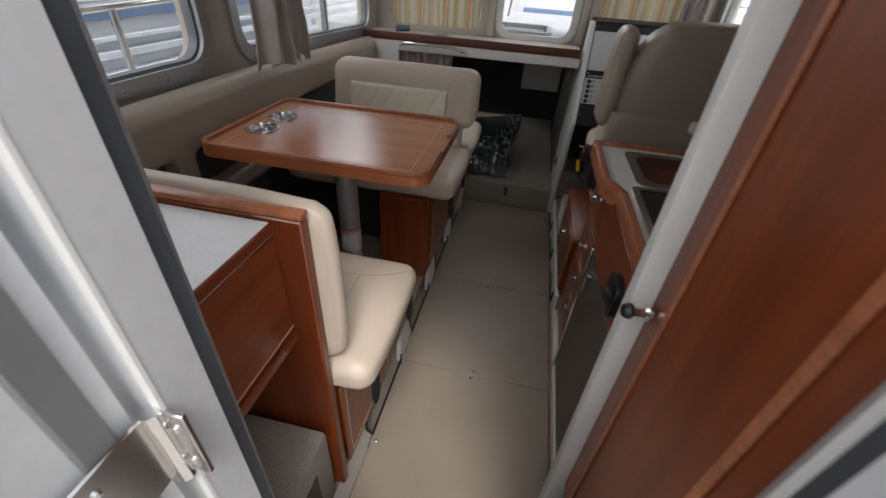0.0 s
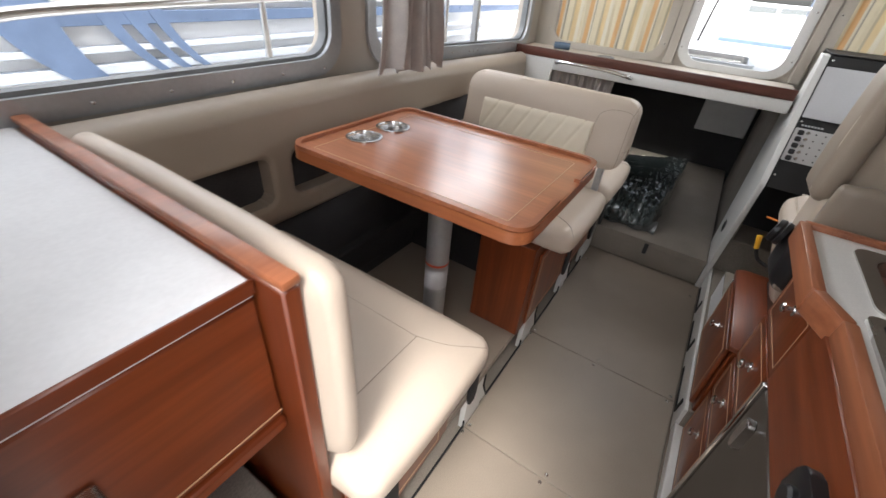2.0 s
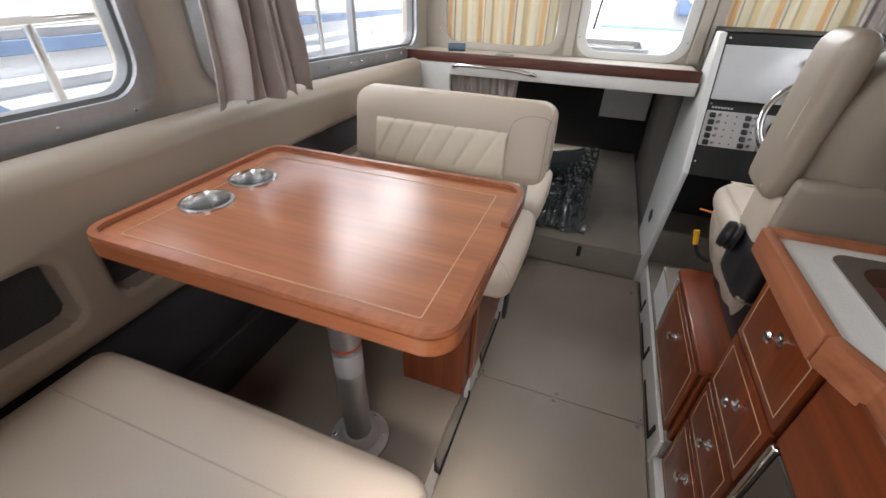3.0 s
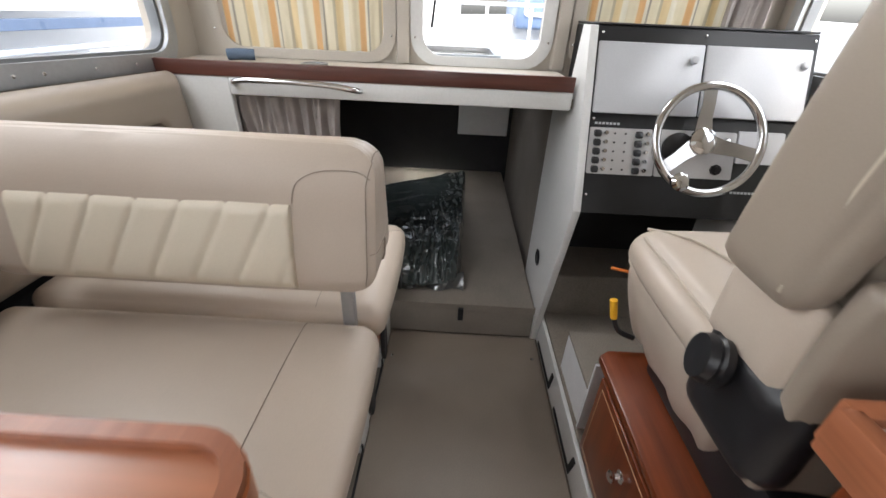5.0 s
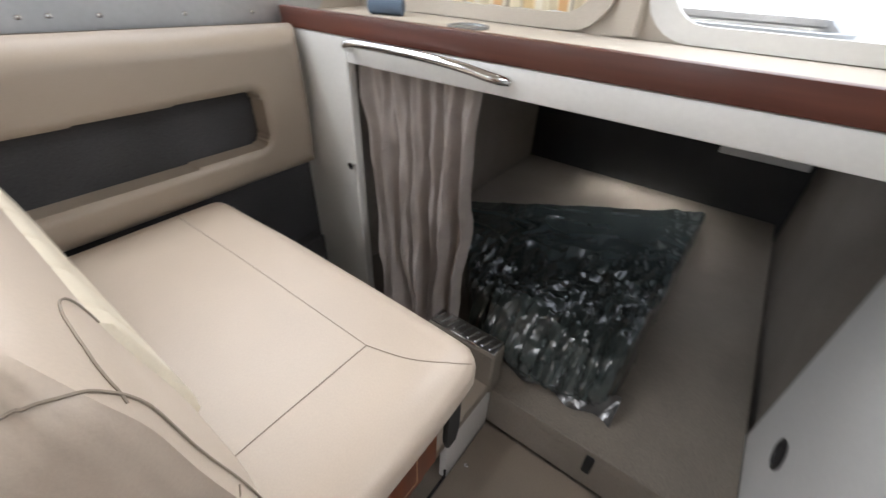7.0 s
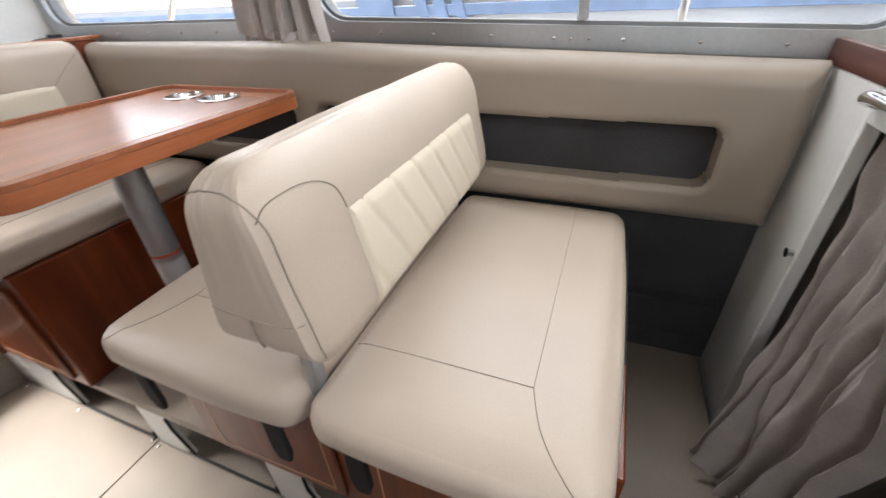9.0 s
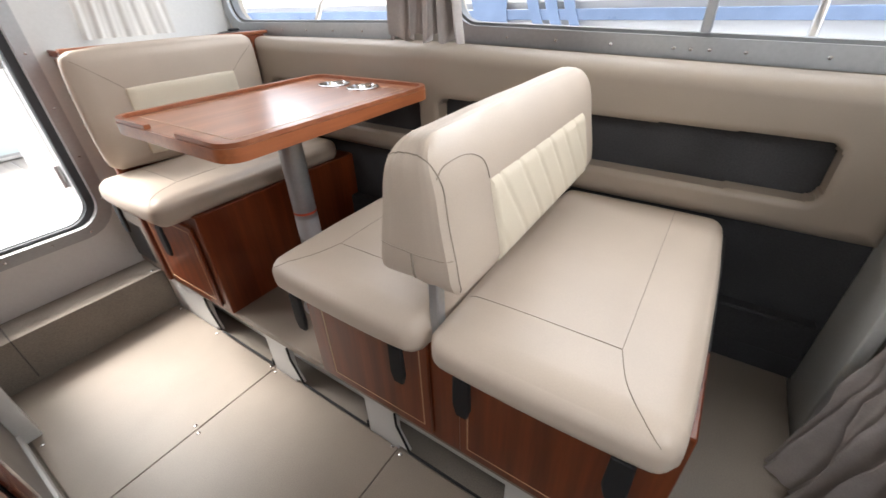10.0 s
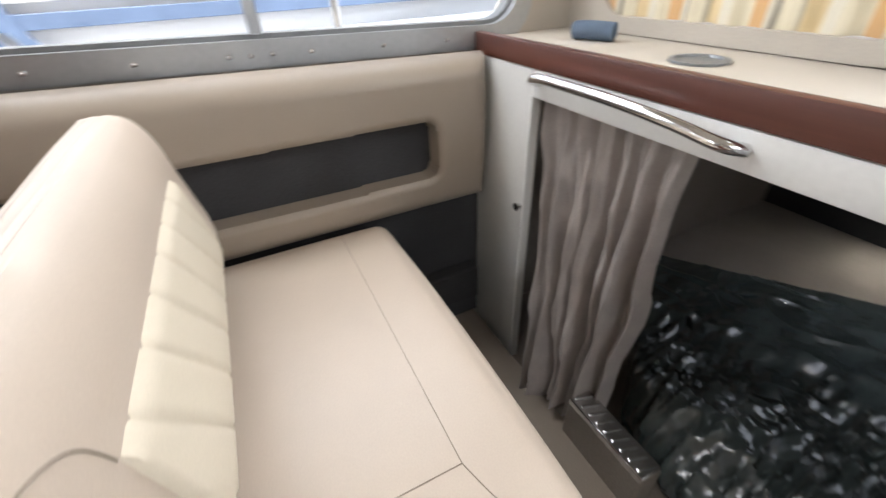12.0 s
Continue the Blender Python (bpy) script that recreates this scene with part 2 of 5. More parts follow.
def lathe(profile, loc, axis=(0, 0, 1), n=24, caps=True):
    """A turned piece: (radius, height) pairs along an axis from loc."""
    bm = bmesh.new()
    q = Vector(axis).to_track_quat("Z", "Y").to_matrix()
    rows = [[bm.verts.new(Vector(loc) + q @ Vector((r * math.cos(2 * math.pi * j / n), r * math.sin(2 * math.pi * j / n), h))) for j in range(n)] for r, h in profile]
    for a, b in zip(rows, rows[1:]):
        for j in range(n):
            bm.faces.new((a[j], a[(j + 1) % n], b[(j + 1) % n], b[j]))
    if caps:
        bm.faces.new(rows[0][::-1])
        bm.faces.new(rows[-1])
    return bm


def smooth_path(points, steps=6):
    """A line bent softly through its points."""
    p = [Vector(q) for q in points]
    out = []
    for i in range(len(p) - 1):
        a, b, c, d = p[max(i - 1, 0)], p[i], p[i + 1], p[min(i + 2, len(p) - 1)]
        for s in range(steps):
            t = s / steps
            out.append(0.5 * ((2 * b) + (c - a) * t + (2 * a - 5 * b + 4 * c - d) * t * t + (3 * b - a - 3 * c + d) * t ** 3))
    out.append(p[-1])
    return out


def cushion(x0, x1, y0, y1, z0, z1, r, puff=0.008, n=14, seed=0):
    """A stuffed block: round edges, and faces that swell a little."""
    bm = bmesh.new()
    bmesh.ops.create_cube(bm, size=2.0)
    bmesh.ops.subdivide_edges(bm, edges=list(bm.edges), cuts=n, use_grid_fill=True)
    h = Vector(((x1 - x0) / 2, (y1 - y0) / 2, (z1 - z0) / 2))
    c = Vector(((x1 + x0) / 2, (y1 + y0) / 2, (z1 + z0) / 2))
    for v in bm.verts:
        u = v.co.copy()
        s = Vector([math.copysign(abs(w) ** 0.72, w) for w in u])
        p = Vector((s.x * h.x, s.y * h.y, s.z * h.z))
        inner = Vector([max(-(h[i] - r), min(h[i] - r, p[i])) for i in range(3)])
        d = p - inner
        p = inner + (d.normalized() * r if d.length > 1e-6 else d)
        swell = Vector([math.copysign(1, u[i]) * puff * (1 - u[(i + 1) % 3] ** 2) * (1 - u[(i + 2) % 3] ** 2) if abs(u[i]) > 0.999 else 0 for i in range(3)])
        w = noise.noise((p + c) * 5 + Vector((seed, 0, 0))) * 0.0022
        v.co = c + p + swell + d.normalized() * w if d.length > 1e-6 else c + p + swell
    return bm


def plate(outline, holes, axis, a, b):
    """A flat piece with openings through it, drawn out from a to b along the axis."""
    bm = bmesh.new()

    def p(q, w):
        u, v = q
        return {0: (w, u, v), 1: (u, w, v), 2: (u, v, w)}[axis]

    sides = []
    for w in (a, b):
        loops, edges = [], []
        for loop in (outline, *holes):
            vs = [bm.verts.new(p(q, w)) for q in loop]
            loops.append(vs)
            edges += [bm.edges.new((vs[i], vs[(i + 1) % len(vs)])) for i in range(len(vs))]
        bmesh.ops.triangle_fill(bm, edges=edges, use_beauty=True)
        sides.append(loops)
    for lo, hi in zip(*sides):
        k = len(lo)
        for i in range(k):
            bm.faces.new((lo[i], lo[(i + 1) % k], hi[(i + 1) % k], hi[i]))
    return bm


# ---- daylight in the upper parts of the openings ----
window_light("window_light_port", (-0.77, 1.15, 1.66), (0.2, 1.2, 0.5), 0.8, 0.24, 0.75)
window_light("window_light_port", (-0.77, 2.45, 1.66), (0.2, 2.4, 0.5), 1.2, 0.24, 1.5)
window_light("window_light_starboard", (1.35, 2.78, 1.66), (0.2, 2.4, 0.4), 0.6, 0.24, 0.5)
window_light("window_light_forward", (0.3, 3.25, 1.66), (0.2, 2.0, 0.5), 0.42, 0.2, 1.0)
window_light("door_light", (0.32, 0.42, 1.70), (0.32, 1.1, 0.0), 0.44, 0.25, 0.5)

# ---- structure ----
# Aisle sole, dinette platform, aft step, footwell on the helm side.
def screw(parent, x, y, z, axis=(0, 0, 1), r=0.006):
    return part("screw", lathe([(r, -0.001), (r, 0.0015), (r * 0.6, 0.003), (0.0008, 0.0032)], (x, y, z), axis, 10), CHROME, parent)


base_floor = solo("floor", box(-0.78, 1.32, 0.532, 3.00, -0.06, -0.012), CARPET, "beige sole under the cabin's floor hatches", "floor", kind="structure")
SEAMS = (0.66, 1.402, 2.005, 2.93)
for i in range(3):
    part("floor_hatch", box(0.003, 0.632, SEAMS[i] + 0.0009, SEAMS[i + 1] - 0.0009, -0.012, 0.0, 0.002, 1), FLOOR, base_floor)
part("floor_hatch", box(0.637, 0.70, 0.533, 2.93, -0.012, -0.001, 0.002, 1), FLOOR, base_floor)
for y in SEAMS[1:3]:
    for x in (0.013, 0.312, 0.612):
        for d in (-0.018, 0.018):
            screw(base_floor, x + d * 0.25, y + d, 0.0005)
for x, y in ((0.02, 1.03), (0.615, 1.03), (0.03, 2.78), (0.60, 2.80), (0.02, 0.73)):
    screw(base_floor, x, y, 0.0005)

platform = solo("dinette_platform", box(-0.76, 0.002, 0.533, 2.93, 0.17, 0.20, 0.004, 1), FLOOR, "raised beige platform that carries the dinette", "platform", kind="structure")
kick = bmesh.new()
vents = ((1.00, 1.40), (1.52, 1.885), (2.003, 2.36), (2.46, 2.72))
prev = 0.69
for a, b in vents + ((2.93, 2.93),):
    add_box(kick, -0.02, 0.0, prev, a, -0.01, 0.17)
    prev = b
part("kickboard", kick, GELCOAT, platform, "pale grey kickboard with long openings")
part("kickboard_back", slab([(-0.075, 0.0), (-0.10, 0.17), (-0.115, 0.17), (-0.09, 0.0)], 1, 0.69, 2.93), GELCOAT, platform, "pale back of the vent recesses")
for a, b in vents:
    z0, z1 = 0.010, 0.168
    part("vent_trim", tube([(0.001, a + 0.004, z1), (0.001, a + 0.004, z1 - 0.055), (0.001, a + 0.045, z0), (0.001, b - 0.004, z0), (0.001, b - 0.004, z0 + 0.03)], 0.004, 6), RUBBER, platform, "black rubber edge of a vent opening")
    part("vent_corner", slab([(a, z1 - 0.06), (a, z0), (a + 0.043, z0)], 0, -0.012, -0.0005), GELCOAT, platform)

step = solo("aft_step", box(-0.03, 0.70, 0.532, 0.69, -0.01, 0.20, 0.006, 2), CARPET, "beige carpeted step inside the cabin door", "step", kind="structure")
screw(step, 0.035, 0.665, 0.2)
screw(step, 0.56, 0.665, 0.2)
part("joint", box(0.518, 0.521, 0.533, 0.6912, 0.02, 0.2012), SHADOWGAP, step)

# Aft bulkhead with the door opening and a small window.
AW0, AW1 = 0.475, 0.53
DX0, DX1, DZ0, DZ1 = 0.065, 0.612, 0.43, 1.86


def wall_y(name, x0, x1, z0, z1, holes, y0, y1, material, label):
    """A wall across the boat with round-cornered openings."""
    bm = plate([(x0, z0), (x1, z0), (x1, z1), (x0, z1)], [arc_rect(*h) for h in holes], 1, y0, y1)
    return solo(name, bm, material, label, "wall", kind="structure", smooth=False)


def sheer(y):
    """How far the port side's lines have dropped at a place forward."""
    return -0.033 * max(0.0, y - 1.70)


def sheered(bm):
    for v in bm.verts:
        v.co.z += sheer(v.co.y)
    return bm


def wall_x(name, y0, y1, z0, z1, holes, x0, x1, material, label):
    """A wall along the boat with round-cornered openings."""
    bm = plate([(y0, z0), (y1, z0), (y1, z1), (y0, z1)], [arc_rect(*h) for h in holes], 0, x0, x1)
    return solo(name, bm, material, label, "wall", kind="structure", smooth=False)


AFTW = (-0.450, -0.148, 1.10, 1.62, 0.06)
wall_aft = wall_y("wall_aft", -0.80, 1.34, -0.02, 2.0, [(DX0, DX1, DZ0, DZ1, 0.10), AFTW], AW0, AW1, GELCOAT, "white moulded aft bulkhead with a round-cornered doorway")
door_trim = ring(arc_rect(DX0 - 0.045, DX1 + 0.03, DZ0 - 0.045, DZ1 + 0.045, 0.13), arc_rect(DX0, DX1, DZ0, DZ1, 0.10), 1, AW1, AW1 + 0.006)
dt = solo("door_trim", door_trim, ALU, "grey aluminium flange with screws round the doorway", "trim", kind="structure")
for z in (0.52, 0.70, 0.88, 1.06, 1.24):
    screw(dt, DX0 - 0.022, AW1 + 0.006, z, (0, 1, 0), 0.004)
for x in (0.13, 0.26, 0.40):
    screw(dt, x, AW1 + 0.006, DZ0 - 0.022, (0, 1, 0), 0.004)
solo("door_gasket", ring(arc_rect(DX0 - 0.002, DX1 + 0.002, DZ0 - 0.002, DZ1 + 0.002, 0.10), arc_rect(DX0 + 0.028, DX1 - 0.012, DZ0 + 0.012, DZ1 - 0.02, 0.09), 1, AW0 + 0.016, AW0 + 0.034), SEAL, "black rubber seal round the doorway", "trim", kind="structure")
odf = solo("outer_door_frame", ring(arc_rect(DX0 - 0.07, DX1 + 0.06, DZ0 - 0.06, DZ1 + 0.06, 0.14), arc_rect(DX0 + 0.032, DX1 - 0.016, DZ0 + 0.016, DZ1 - 0.024, 0.09), 1, AW0 - 0.028, AW0 + 0.0155), DOOR_ALU, "aluminium outer frame of the cabin door", "trim", kind="structure")
part("frame_bead", ring(arc_rect(DX0 + 0.024, DX1 - 0.008, DZ0 + 0.008, DZ1 - 0.016, 0.092), arc_rect(DX0 + 0.033, DX1 - 0.017, DZ0 + 0.017, DZ1 - 0.025, 0.09), 1, AW0 - 0.032, AW0 - 0.0285), GELCOAT, odf, "pale frame bead")

# The door leaf, swung open outwards on its port hinges.
door = thing("door_1", (0.0, 0.36, 0.45), "open aluminium-framed cabin door with a glass pane", "door")
door["kind"] = "structure"
part("door_frame", ring(arc_rect(-0.26, 0.378, 0.44, 1.86, 0.06), arc_rect(-0.17, 0.285, 0.98, 1.78, 0.05), 0, 0.030, 0.075), DOOR_ALU, door, "grey aluminium door frame")
part("door_panel", box(0.032, 0.073, -0.16, 0.285, 0.53, 0.965, 0.004, 1), PAINT, door, "white lower door panel")
dp = part("pane", slab(arc_rect(-0.175, 0.29, 0.975, 1.785, 0.05), 0, 0.050, 0.054), PANE, door)
dp.visible_shadow = False
part("door_channel", box(0.0755, 0.081, 0.335, 0.362, 0.48, 1.82, 0.002, 1), ALU_DARK, door, "dark seal channel")
part("door_rail", box(0.0755, 0.083, 0.276, 0.292, 0.48, 1.82, 0.003, 1), GELCOAT, door)
for z in (0.62, 1.06, 1.52):
    h = part("hinge", box(0.082, 0.086, 0.300, 0.380, z - 0.045, z + 0.045, 0.002, 1), STEEL, door, "brushed steel butt hinge")
    part("hinge_leaf", box(0.091, 0.1155, 0.3865, 0.3915, z - 0.045, z + 0.045, 0.001, 1), STEEL, h)
    part("hinge_pin", tube([(0.091, 0.383, z - 0.05), (0.091, 0.383, z + 0.05)], 0.008, 12), CHROME, h)
    for dz in (-0.025, 0.025):
        screw(h, 0.104, 0.3865, z + dz, (0, -1, 0), 0.004)
        screw(h, 0.086, 0.33, z + dz, (1, 0, 0), 0.004)
door.location.y = 0.415  # the hinge line stands in the bulkhead

# Sides, roof and forward bulkhead.
PW = -0.73
PORT_WINDOWS = ((0.565, 1.575, 1.103, 1.82, 0.08), (1.765, 3.06, 1.103, 1.82, 0.08))
STAR_WINDOWS = ((2.38, 3.12, 1.085, 1.82, 0.08),)


wall_port = solo("wall_port", sheered(plate([(AW0, -0.02), (1.70, -0.02), (3.24, -0.02), (3.24, 2.05), (1.70, 2.0), (AW0, 2.0)], [arc_rect(*h) for h in PORT_WINDOWS], 0, -0.80, PW)), SHELL, "cream cabin side with two long windows", "wall", kind="structure", smooth=False)
wall_star = wall_x("wall_starboard", AW0, 3.24, -0.02, 2.0, STAR_WINDOWS, 1.32, 1.38, SHELL, "cream cabin side with a window beside the helm")
solo("ceiling", box(-0.80, 1.38, AW0, 3.30, 2.0, 2.05), SHELL, "cream headliner of the cabin", "ceiling", kind="structure")


def side_window(name, y0, y1, z0, z1, r, x, inward, mullions):
    w = thing(name, (x, (y0 + y1) / 2, z0), "long cabin window with a screwed aluminium frame", "window")
    w["kind"] = "structure"
    bend = sheered if inward > 0 else (lambda bm: bm)
    drop = sheer if inward > 0 else (lambda y: 0.0)
    a, b = sorted((x, x + inward * 0.012))
    part("window_frame", bend(ring(arc_rect(y0 - 0.035, y1 + 0.035, z0 - 0.045, z1 + 0.035, r + 0.03), arc_rect(y0 + 0.006, y1 - 0.006, z0 + 0.004, z1 - 0.006, r), 0, a, b)), ALU, w, "brushed aluminium window frame")
    a, b = sorted((x - inward * 0.028, x - inward * 0.024))
    p = part("pane", bend(slab(arc_rect(y0, y1, z0, z1, r), 0, a, b)), PANE, w)
    p.visible_shadow = False
    a, b = sorted((x - inward * 0.04, x - inward * 0.008))
    part("seal", bend(ring(arc_rect(y0 + 0.001, y1 - 0.001, z0 + 0.001, z1 - 0.001, r), arc_rect(y0 + 0.012, y1 - 0.012, z0 + 0.012, z1 - 0.012, r - 0.01), 0, a, b)), ALU_DARK, w, "dark window channel")
    for m in mullions:
        part("mullion", bend(box(x - 0.02, x + 0.01, m - 0.011, m + 0.011, z0 + 0.012, z1 - 0.012, 0.003, 1)), ALU, w)
    k = int((y1 - y0) / 0.155)
    for i in range(k + 1):
        sy = y0 + (y1 - y0) * (i + 0.3) / (k + 0.6)
        screw(w, x + inward * 0.012, sy, z0 - 0.022 + drop(sy), (inward, 0, 0), 0.0042)
    for m in mullions:
        screw(w, x + inward * 0.012, m + 0.02, z0 - 0.022 + drop(m), (inward, 0, 0), 0.0042)
        screw(w, x + inward * 0.012, m - 0.02, z0 - 0.022 + drop(m), (inward, 0, 0), 0.0042)
    return w


side_window("window_1", *PORT_WINDOWS[0], PW, 1, ())
side_window("window_2", *PORT_WINDOWS[1], PW, 1, (2.47,))
side_window("window_3", *STAR_WINDOWS[0], 1.32, -1, (2.8,))

# Windscreen: three round-cornered windows over the dash shelf.
FY = 3.22
FWIN = ((-0.622, -0.03, 1.068, 1.78, 0.07), (0.098, 0.527, 1.068, 1.78, 0.07), (0.66, 1.24, 1.068, 1.78, 0.07))
wall_fwd = wall_y("wall_forward", -0.80, 1.38, 1.02, 2.0, FWIN, FY, FY + 0.06, SHELL, "cream windscreen wall with three windows")
for i, (x0, x1, z0, z1, r) in enumerate(FWIN):
    w = thing("window_%d" % (4 + i), ((x0 + x1) / 2, FY, z0), "round-cornered windscreen window in a white frame", "window")
    w["kind"] = "structure"
    part("window_frame", ring(arc_rect(x0 - 0.038, x1 + 0.038, z0 - 0.026, z1 + 0.04, r + 0.025), arc_rect(x0 + 0.006, x1 - 0.006, z0 + 0.006, z1 - 0.006, r), 1, FY - 0.012, FY - 0.0005), GELCOAT if i == 1 else SHELL, w, "pale window frame")
    p = part("pane", slab(arc_rect(x0, x1, z0, z1, r), 1, FY + 0.03, FY + 0.034), PANE, w)
    p.visible_shadow = False
    for sx in (x0 - 0.022, x1 + 0.022):
        for z in (1.13, 1.33, 1.5):
            screw(w, sx, FY - 0.012, z, (0, -1, 0), 0.004)
for x in (0.034, 0.594):
    solo("trim", slab([(x - 0.026, FY), (x - 0.02, FY - 0.02), (x + 0.02, FY - 0.02), (x + 0.026, FY)], 2, 1.045, 1.99), SHELL, "moulded rib between windscreen windows", "trim", kind="structure")

wiper = solo("windscreen_wiper", tube([(0.13, FY + 0.065, 1.16), (0.175, FY + 0.07, 1.55)], 0.005, 8), RUBBER, "black wiper arm outside the middle windscreen", "wiper")
shelf = solo("dash_shelf", box(-0.73, 0.60, 2.958, FY, 1.015, 1.04, 0.004, 1), SHELL, "cream shelf under the windscreen", "shelf", kind="structure")
trim_board = solo("trim_board", box(-0.725, 0.60, 2.938, 2.958, 1.010, 1.054, 0.002, 2), TRIM_WOOD, "dark mahogany fiddle rail along the dash shelf", "trim", kind="structure")

# Forward bulkhead round the berth opening.
wall_mid = bmesh.new()
add_box(wall_mid, -0.74, -0.492, 2.940, 2.968, -0.02, 1.009, 0.003, 1)
add_box(wall_mid, -0.492, 0.60, 2.940, 2.968, 0.955, 1.009, 0.005, 2)
wall_mid = solo("wall_berth", wall_mid, GELCOAT, "white bulkhead round the opening to the forward berth", "wall", kind="structure")
side = solo("helm_side_panel", slab([(2.735, 0.70), (2.84, 0.95), (2.94, 1.197), (3.02, 1.197), (3.06, 0.945), (3.24, 0.944), (3.24, -0.01), (2.925, -0.01)], 0, 0.612, 0.636, 0.002, 1), GELCOAT, "white side panel of the helm console", "panel", kind="structure")
part("cable_hole", lathe([(0.026, 0.0), (0.034, 0.002), (0.036, 0.004), (0.026, 0.006), (0.024, 0.002)], (0.6125, 3.05, 0.340), (-1, 0, 0)), PLASTIC, side, "black plastic cable grommet")

# Forward cabin.
berth = bmesh.new()
add_box(berth, -0.72, 0.612, 2.93, 5.0, 0.0, 0.16, 0.012, 2)
berth = solo("berth_floor", berth, CARPET, "carpeted floor of the forward berth", "floor", kind="structure")
part("edge_strip", box(0.0, 0.612, 2.927, 2.934, 0.13, 0.165, 0.002, 1), CARPET, berth)
for nm, x0, x1 in (("wall_berth_port", -0.745, -0.72), ("wall_berth_starboard", 0.64, 0.665)):
    solo(nm, box(x0, x1, 2.96, 5.0, 0.0, 0.94), CARPET, "beige carpet-lined side of the forward berth", "wall", kind="structure")
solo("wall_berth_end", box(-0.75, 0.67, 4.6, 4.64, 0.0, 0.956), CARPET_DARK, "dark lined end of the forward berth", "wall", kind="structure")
HATCH = (-0.12, 0.40, 3.62, 4.08)
solo("ceiling_berth", plate([(-0.75, 2.97), (0.67, 2.97), (0.67, 4.64), (-0.75, 4.64)], [arc_rect(*HATCH, 0.05)], 2, 0.957, 0.985), CARPET, "dark lining over the forward berth", "ceiling", kind="structure")
solo("wall_batten", box(-0.70, -0.655, 0.81, 2.92, 0.30, 0.42, 0.006, 1), CARPET_DARK, "grey carpeted batten low on the port side", "trim", kind="structure")
solo("wall_lower_port", box(-0.729, -0.70, 0.533, 2.938, 0.2, 0.69), SHADOWGAP, "dark lining below the padded side panel", "wall", kind="structure")

# ---- dinette ----
def dense(outline, cuts=12):
    """An outline with its straight sides cut into short pieces."""
    out = []
    k = len(outline)
    for i, (u, v) in enumerate(outline):
        out.append((u, v))
        if i % 7 == 6:
            a, b = outline[(i + 1) % k]
            out += [(u + (a - u) * c / cuts, v + (b - v) * c / cuts) for c in range(1, cuts)]
    return out


def dinette_table():
    t = thing("table", (-0.22, 1.5, 0.2), "polished mahogany dinette table on a single grey pedestal", "table")
    x0, x1, y0, y1, z = -0.578, 0.114, 1.260, 1.770, 0.941
    cups = [[(-0.481 + 0.045 * math.cos(2 * math.pi * k / 24), y + 0.045 * math.sin(2 * math.pi * k / 24)) for k in range(24)] for y in (1.446, 1.575)]
    part("tabletop", plate(arc_rect(x0, x1, y0, y1, 0.045), cups, 2, z - 0.032, z), TABLE_WOOD, t, "glossy mahogany tabletop")
    rim_ = ring(dense(arc_rect(x0 - 0.002, x1 + 0.002, y0 - 0.002, y1 + 0.002, 0.047)), dense(arc_rect(x0 + 0.012, x1 - 0.012, y0 + 0.012, y1 - 0.012, 0.034)), 2, z + 0.0005, z + 0.010)
    gap = [f for f in rim_.faces if f.calc_center_median().x > x1 - 0.03 and 1.435 < f.calc_center_median().y < 1.575]
    bmesh.ops.delete(rim_, geom=gap, context="FACES")
    bmesh.ops.holes_fill(rim_, edges=[e for e in rim_.edges if e.is_boundary], sides=4)
    part("fiddle_rail", rim_, EDGE_WOOD, t, "raised mahogany rim, cut away along one side")
    part("edge_band", ring(arc_rect(x0 - 0.004, x1 + 0.004, y0 - 0.004, y1 + 0.004, 0.049), arc_rect(x0, x1, y0, y1, 0.045), 2, z - 0.030, z - 0.001), TABLE_EDGE, t, "solid mahogany edge")
    part("inlay", ring(arc_rect(x0 + 0.058, x1 - 0.052, y0 + 0.032, y1 - 0.058, 0.004), arc_rect(x0 + 0.0602, x1 - 0.0542, y0 + 0.0342, y1 - 0.0602, 0.003), 2, z + 0.0002, z + 0.0008), INLAY, t, "thin pale inlay line")
    for y in (1.446, 1.575):
        c = part("cup_holder", lathe([(0.0525, 0.0005), (0.0525, 0.004), (0.046, 0.005), (0.0435, 0.0), (0.0425, -0.055), (0.0005, -0.056), (0.0005, -0.058), (0.0445, -0.058), (0.0445, 0.0005)], (-0.481, y, z), n=28, caps=False), CUPSTEEL, t, "polished steel cup holder")
    part("pedestal", tube([(-0.225, 1.49, 0.20), (-0.225, 1.49, 0.91)], 0.037, 24), ALU, t, "grey aluminium table pedestal")
    part("label", lathe([(0.0375, 0.0), (0.0375, 0.075)], (-0.225, 1.49, 0.50), n=24, caps=False), GREYPLATE, t, "printed pedestal label")
    part("red_mark", lathe([(0.0379, 0.0), (0.0379, 0.008)], (-0.225, 1.49, 0.59), n=24, caps=False), RED, t, "red mark on the pedestal")
    part("flange", lathe([(0.085, 0.0), (0.085, 0.006), (0.06, 0.014), (0.046, 0.04), (0.042, 0.042)], (-0.225, 1.49, 0.20), n=28), DOOR_ALU, t, "polished pedestal flange")
    for i in range(6):
        a = radians(60 * i + 20)
        screw(t, -0.225 + 0.07 * math.cos(a), 1.49 + 0.07 * math.sin(a), 0.2085, r=0.006)
    return t


dinette_table()


def seam_line(pad, pts, r=0.0007):
    """A stitched line laid onto the surface of a cushion, near the points given."""
    org = ORIGIN[pad.name]
    line = []
    for q in smooth_path(pts, 14):
        ok, place, normal, _ = pad.closest_point_on_mesh(Vector(q) - org)
        line.append(place + org + normal * (r * 0.85))
    return part("seam", tube(line, r, 5), SEAM, pad)


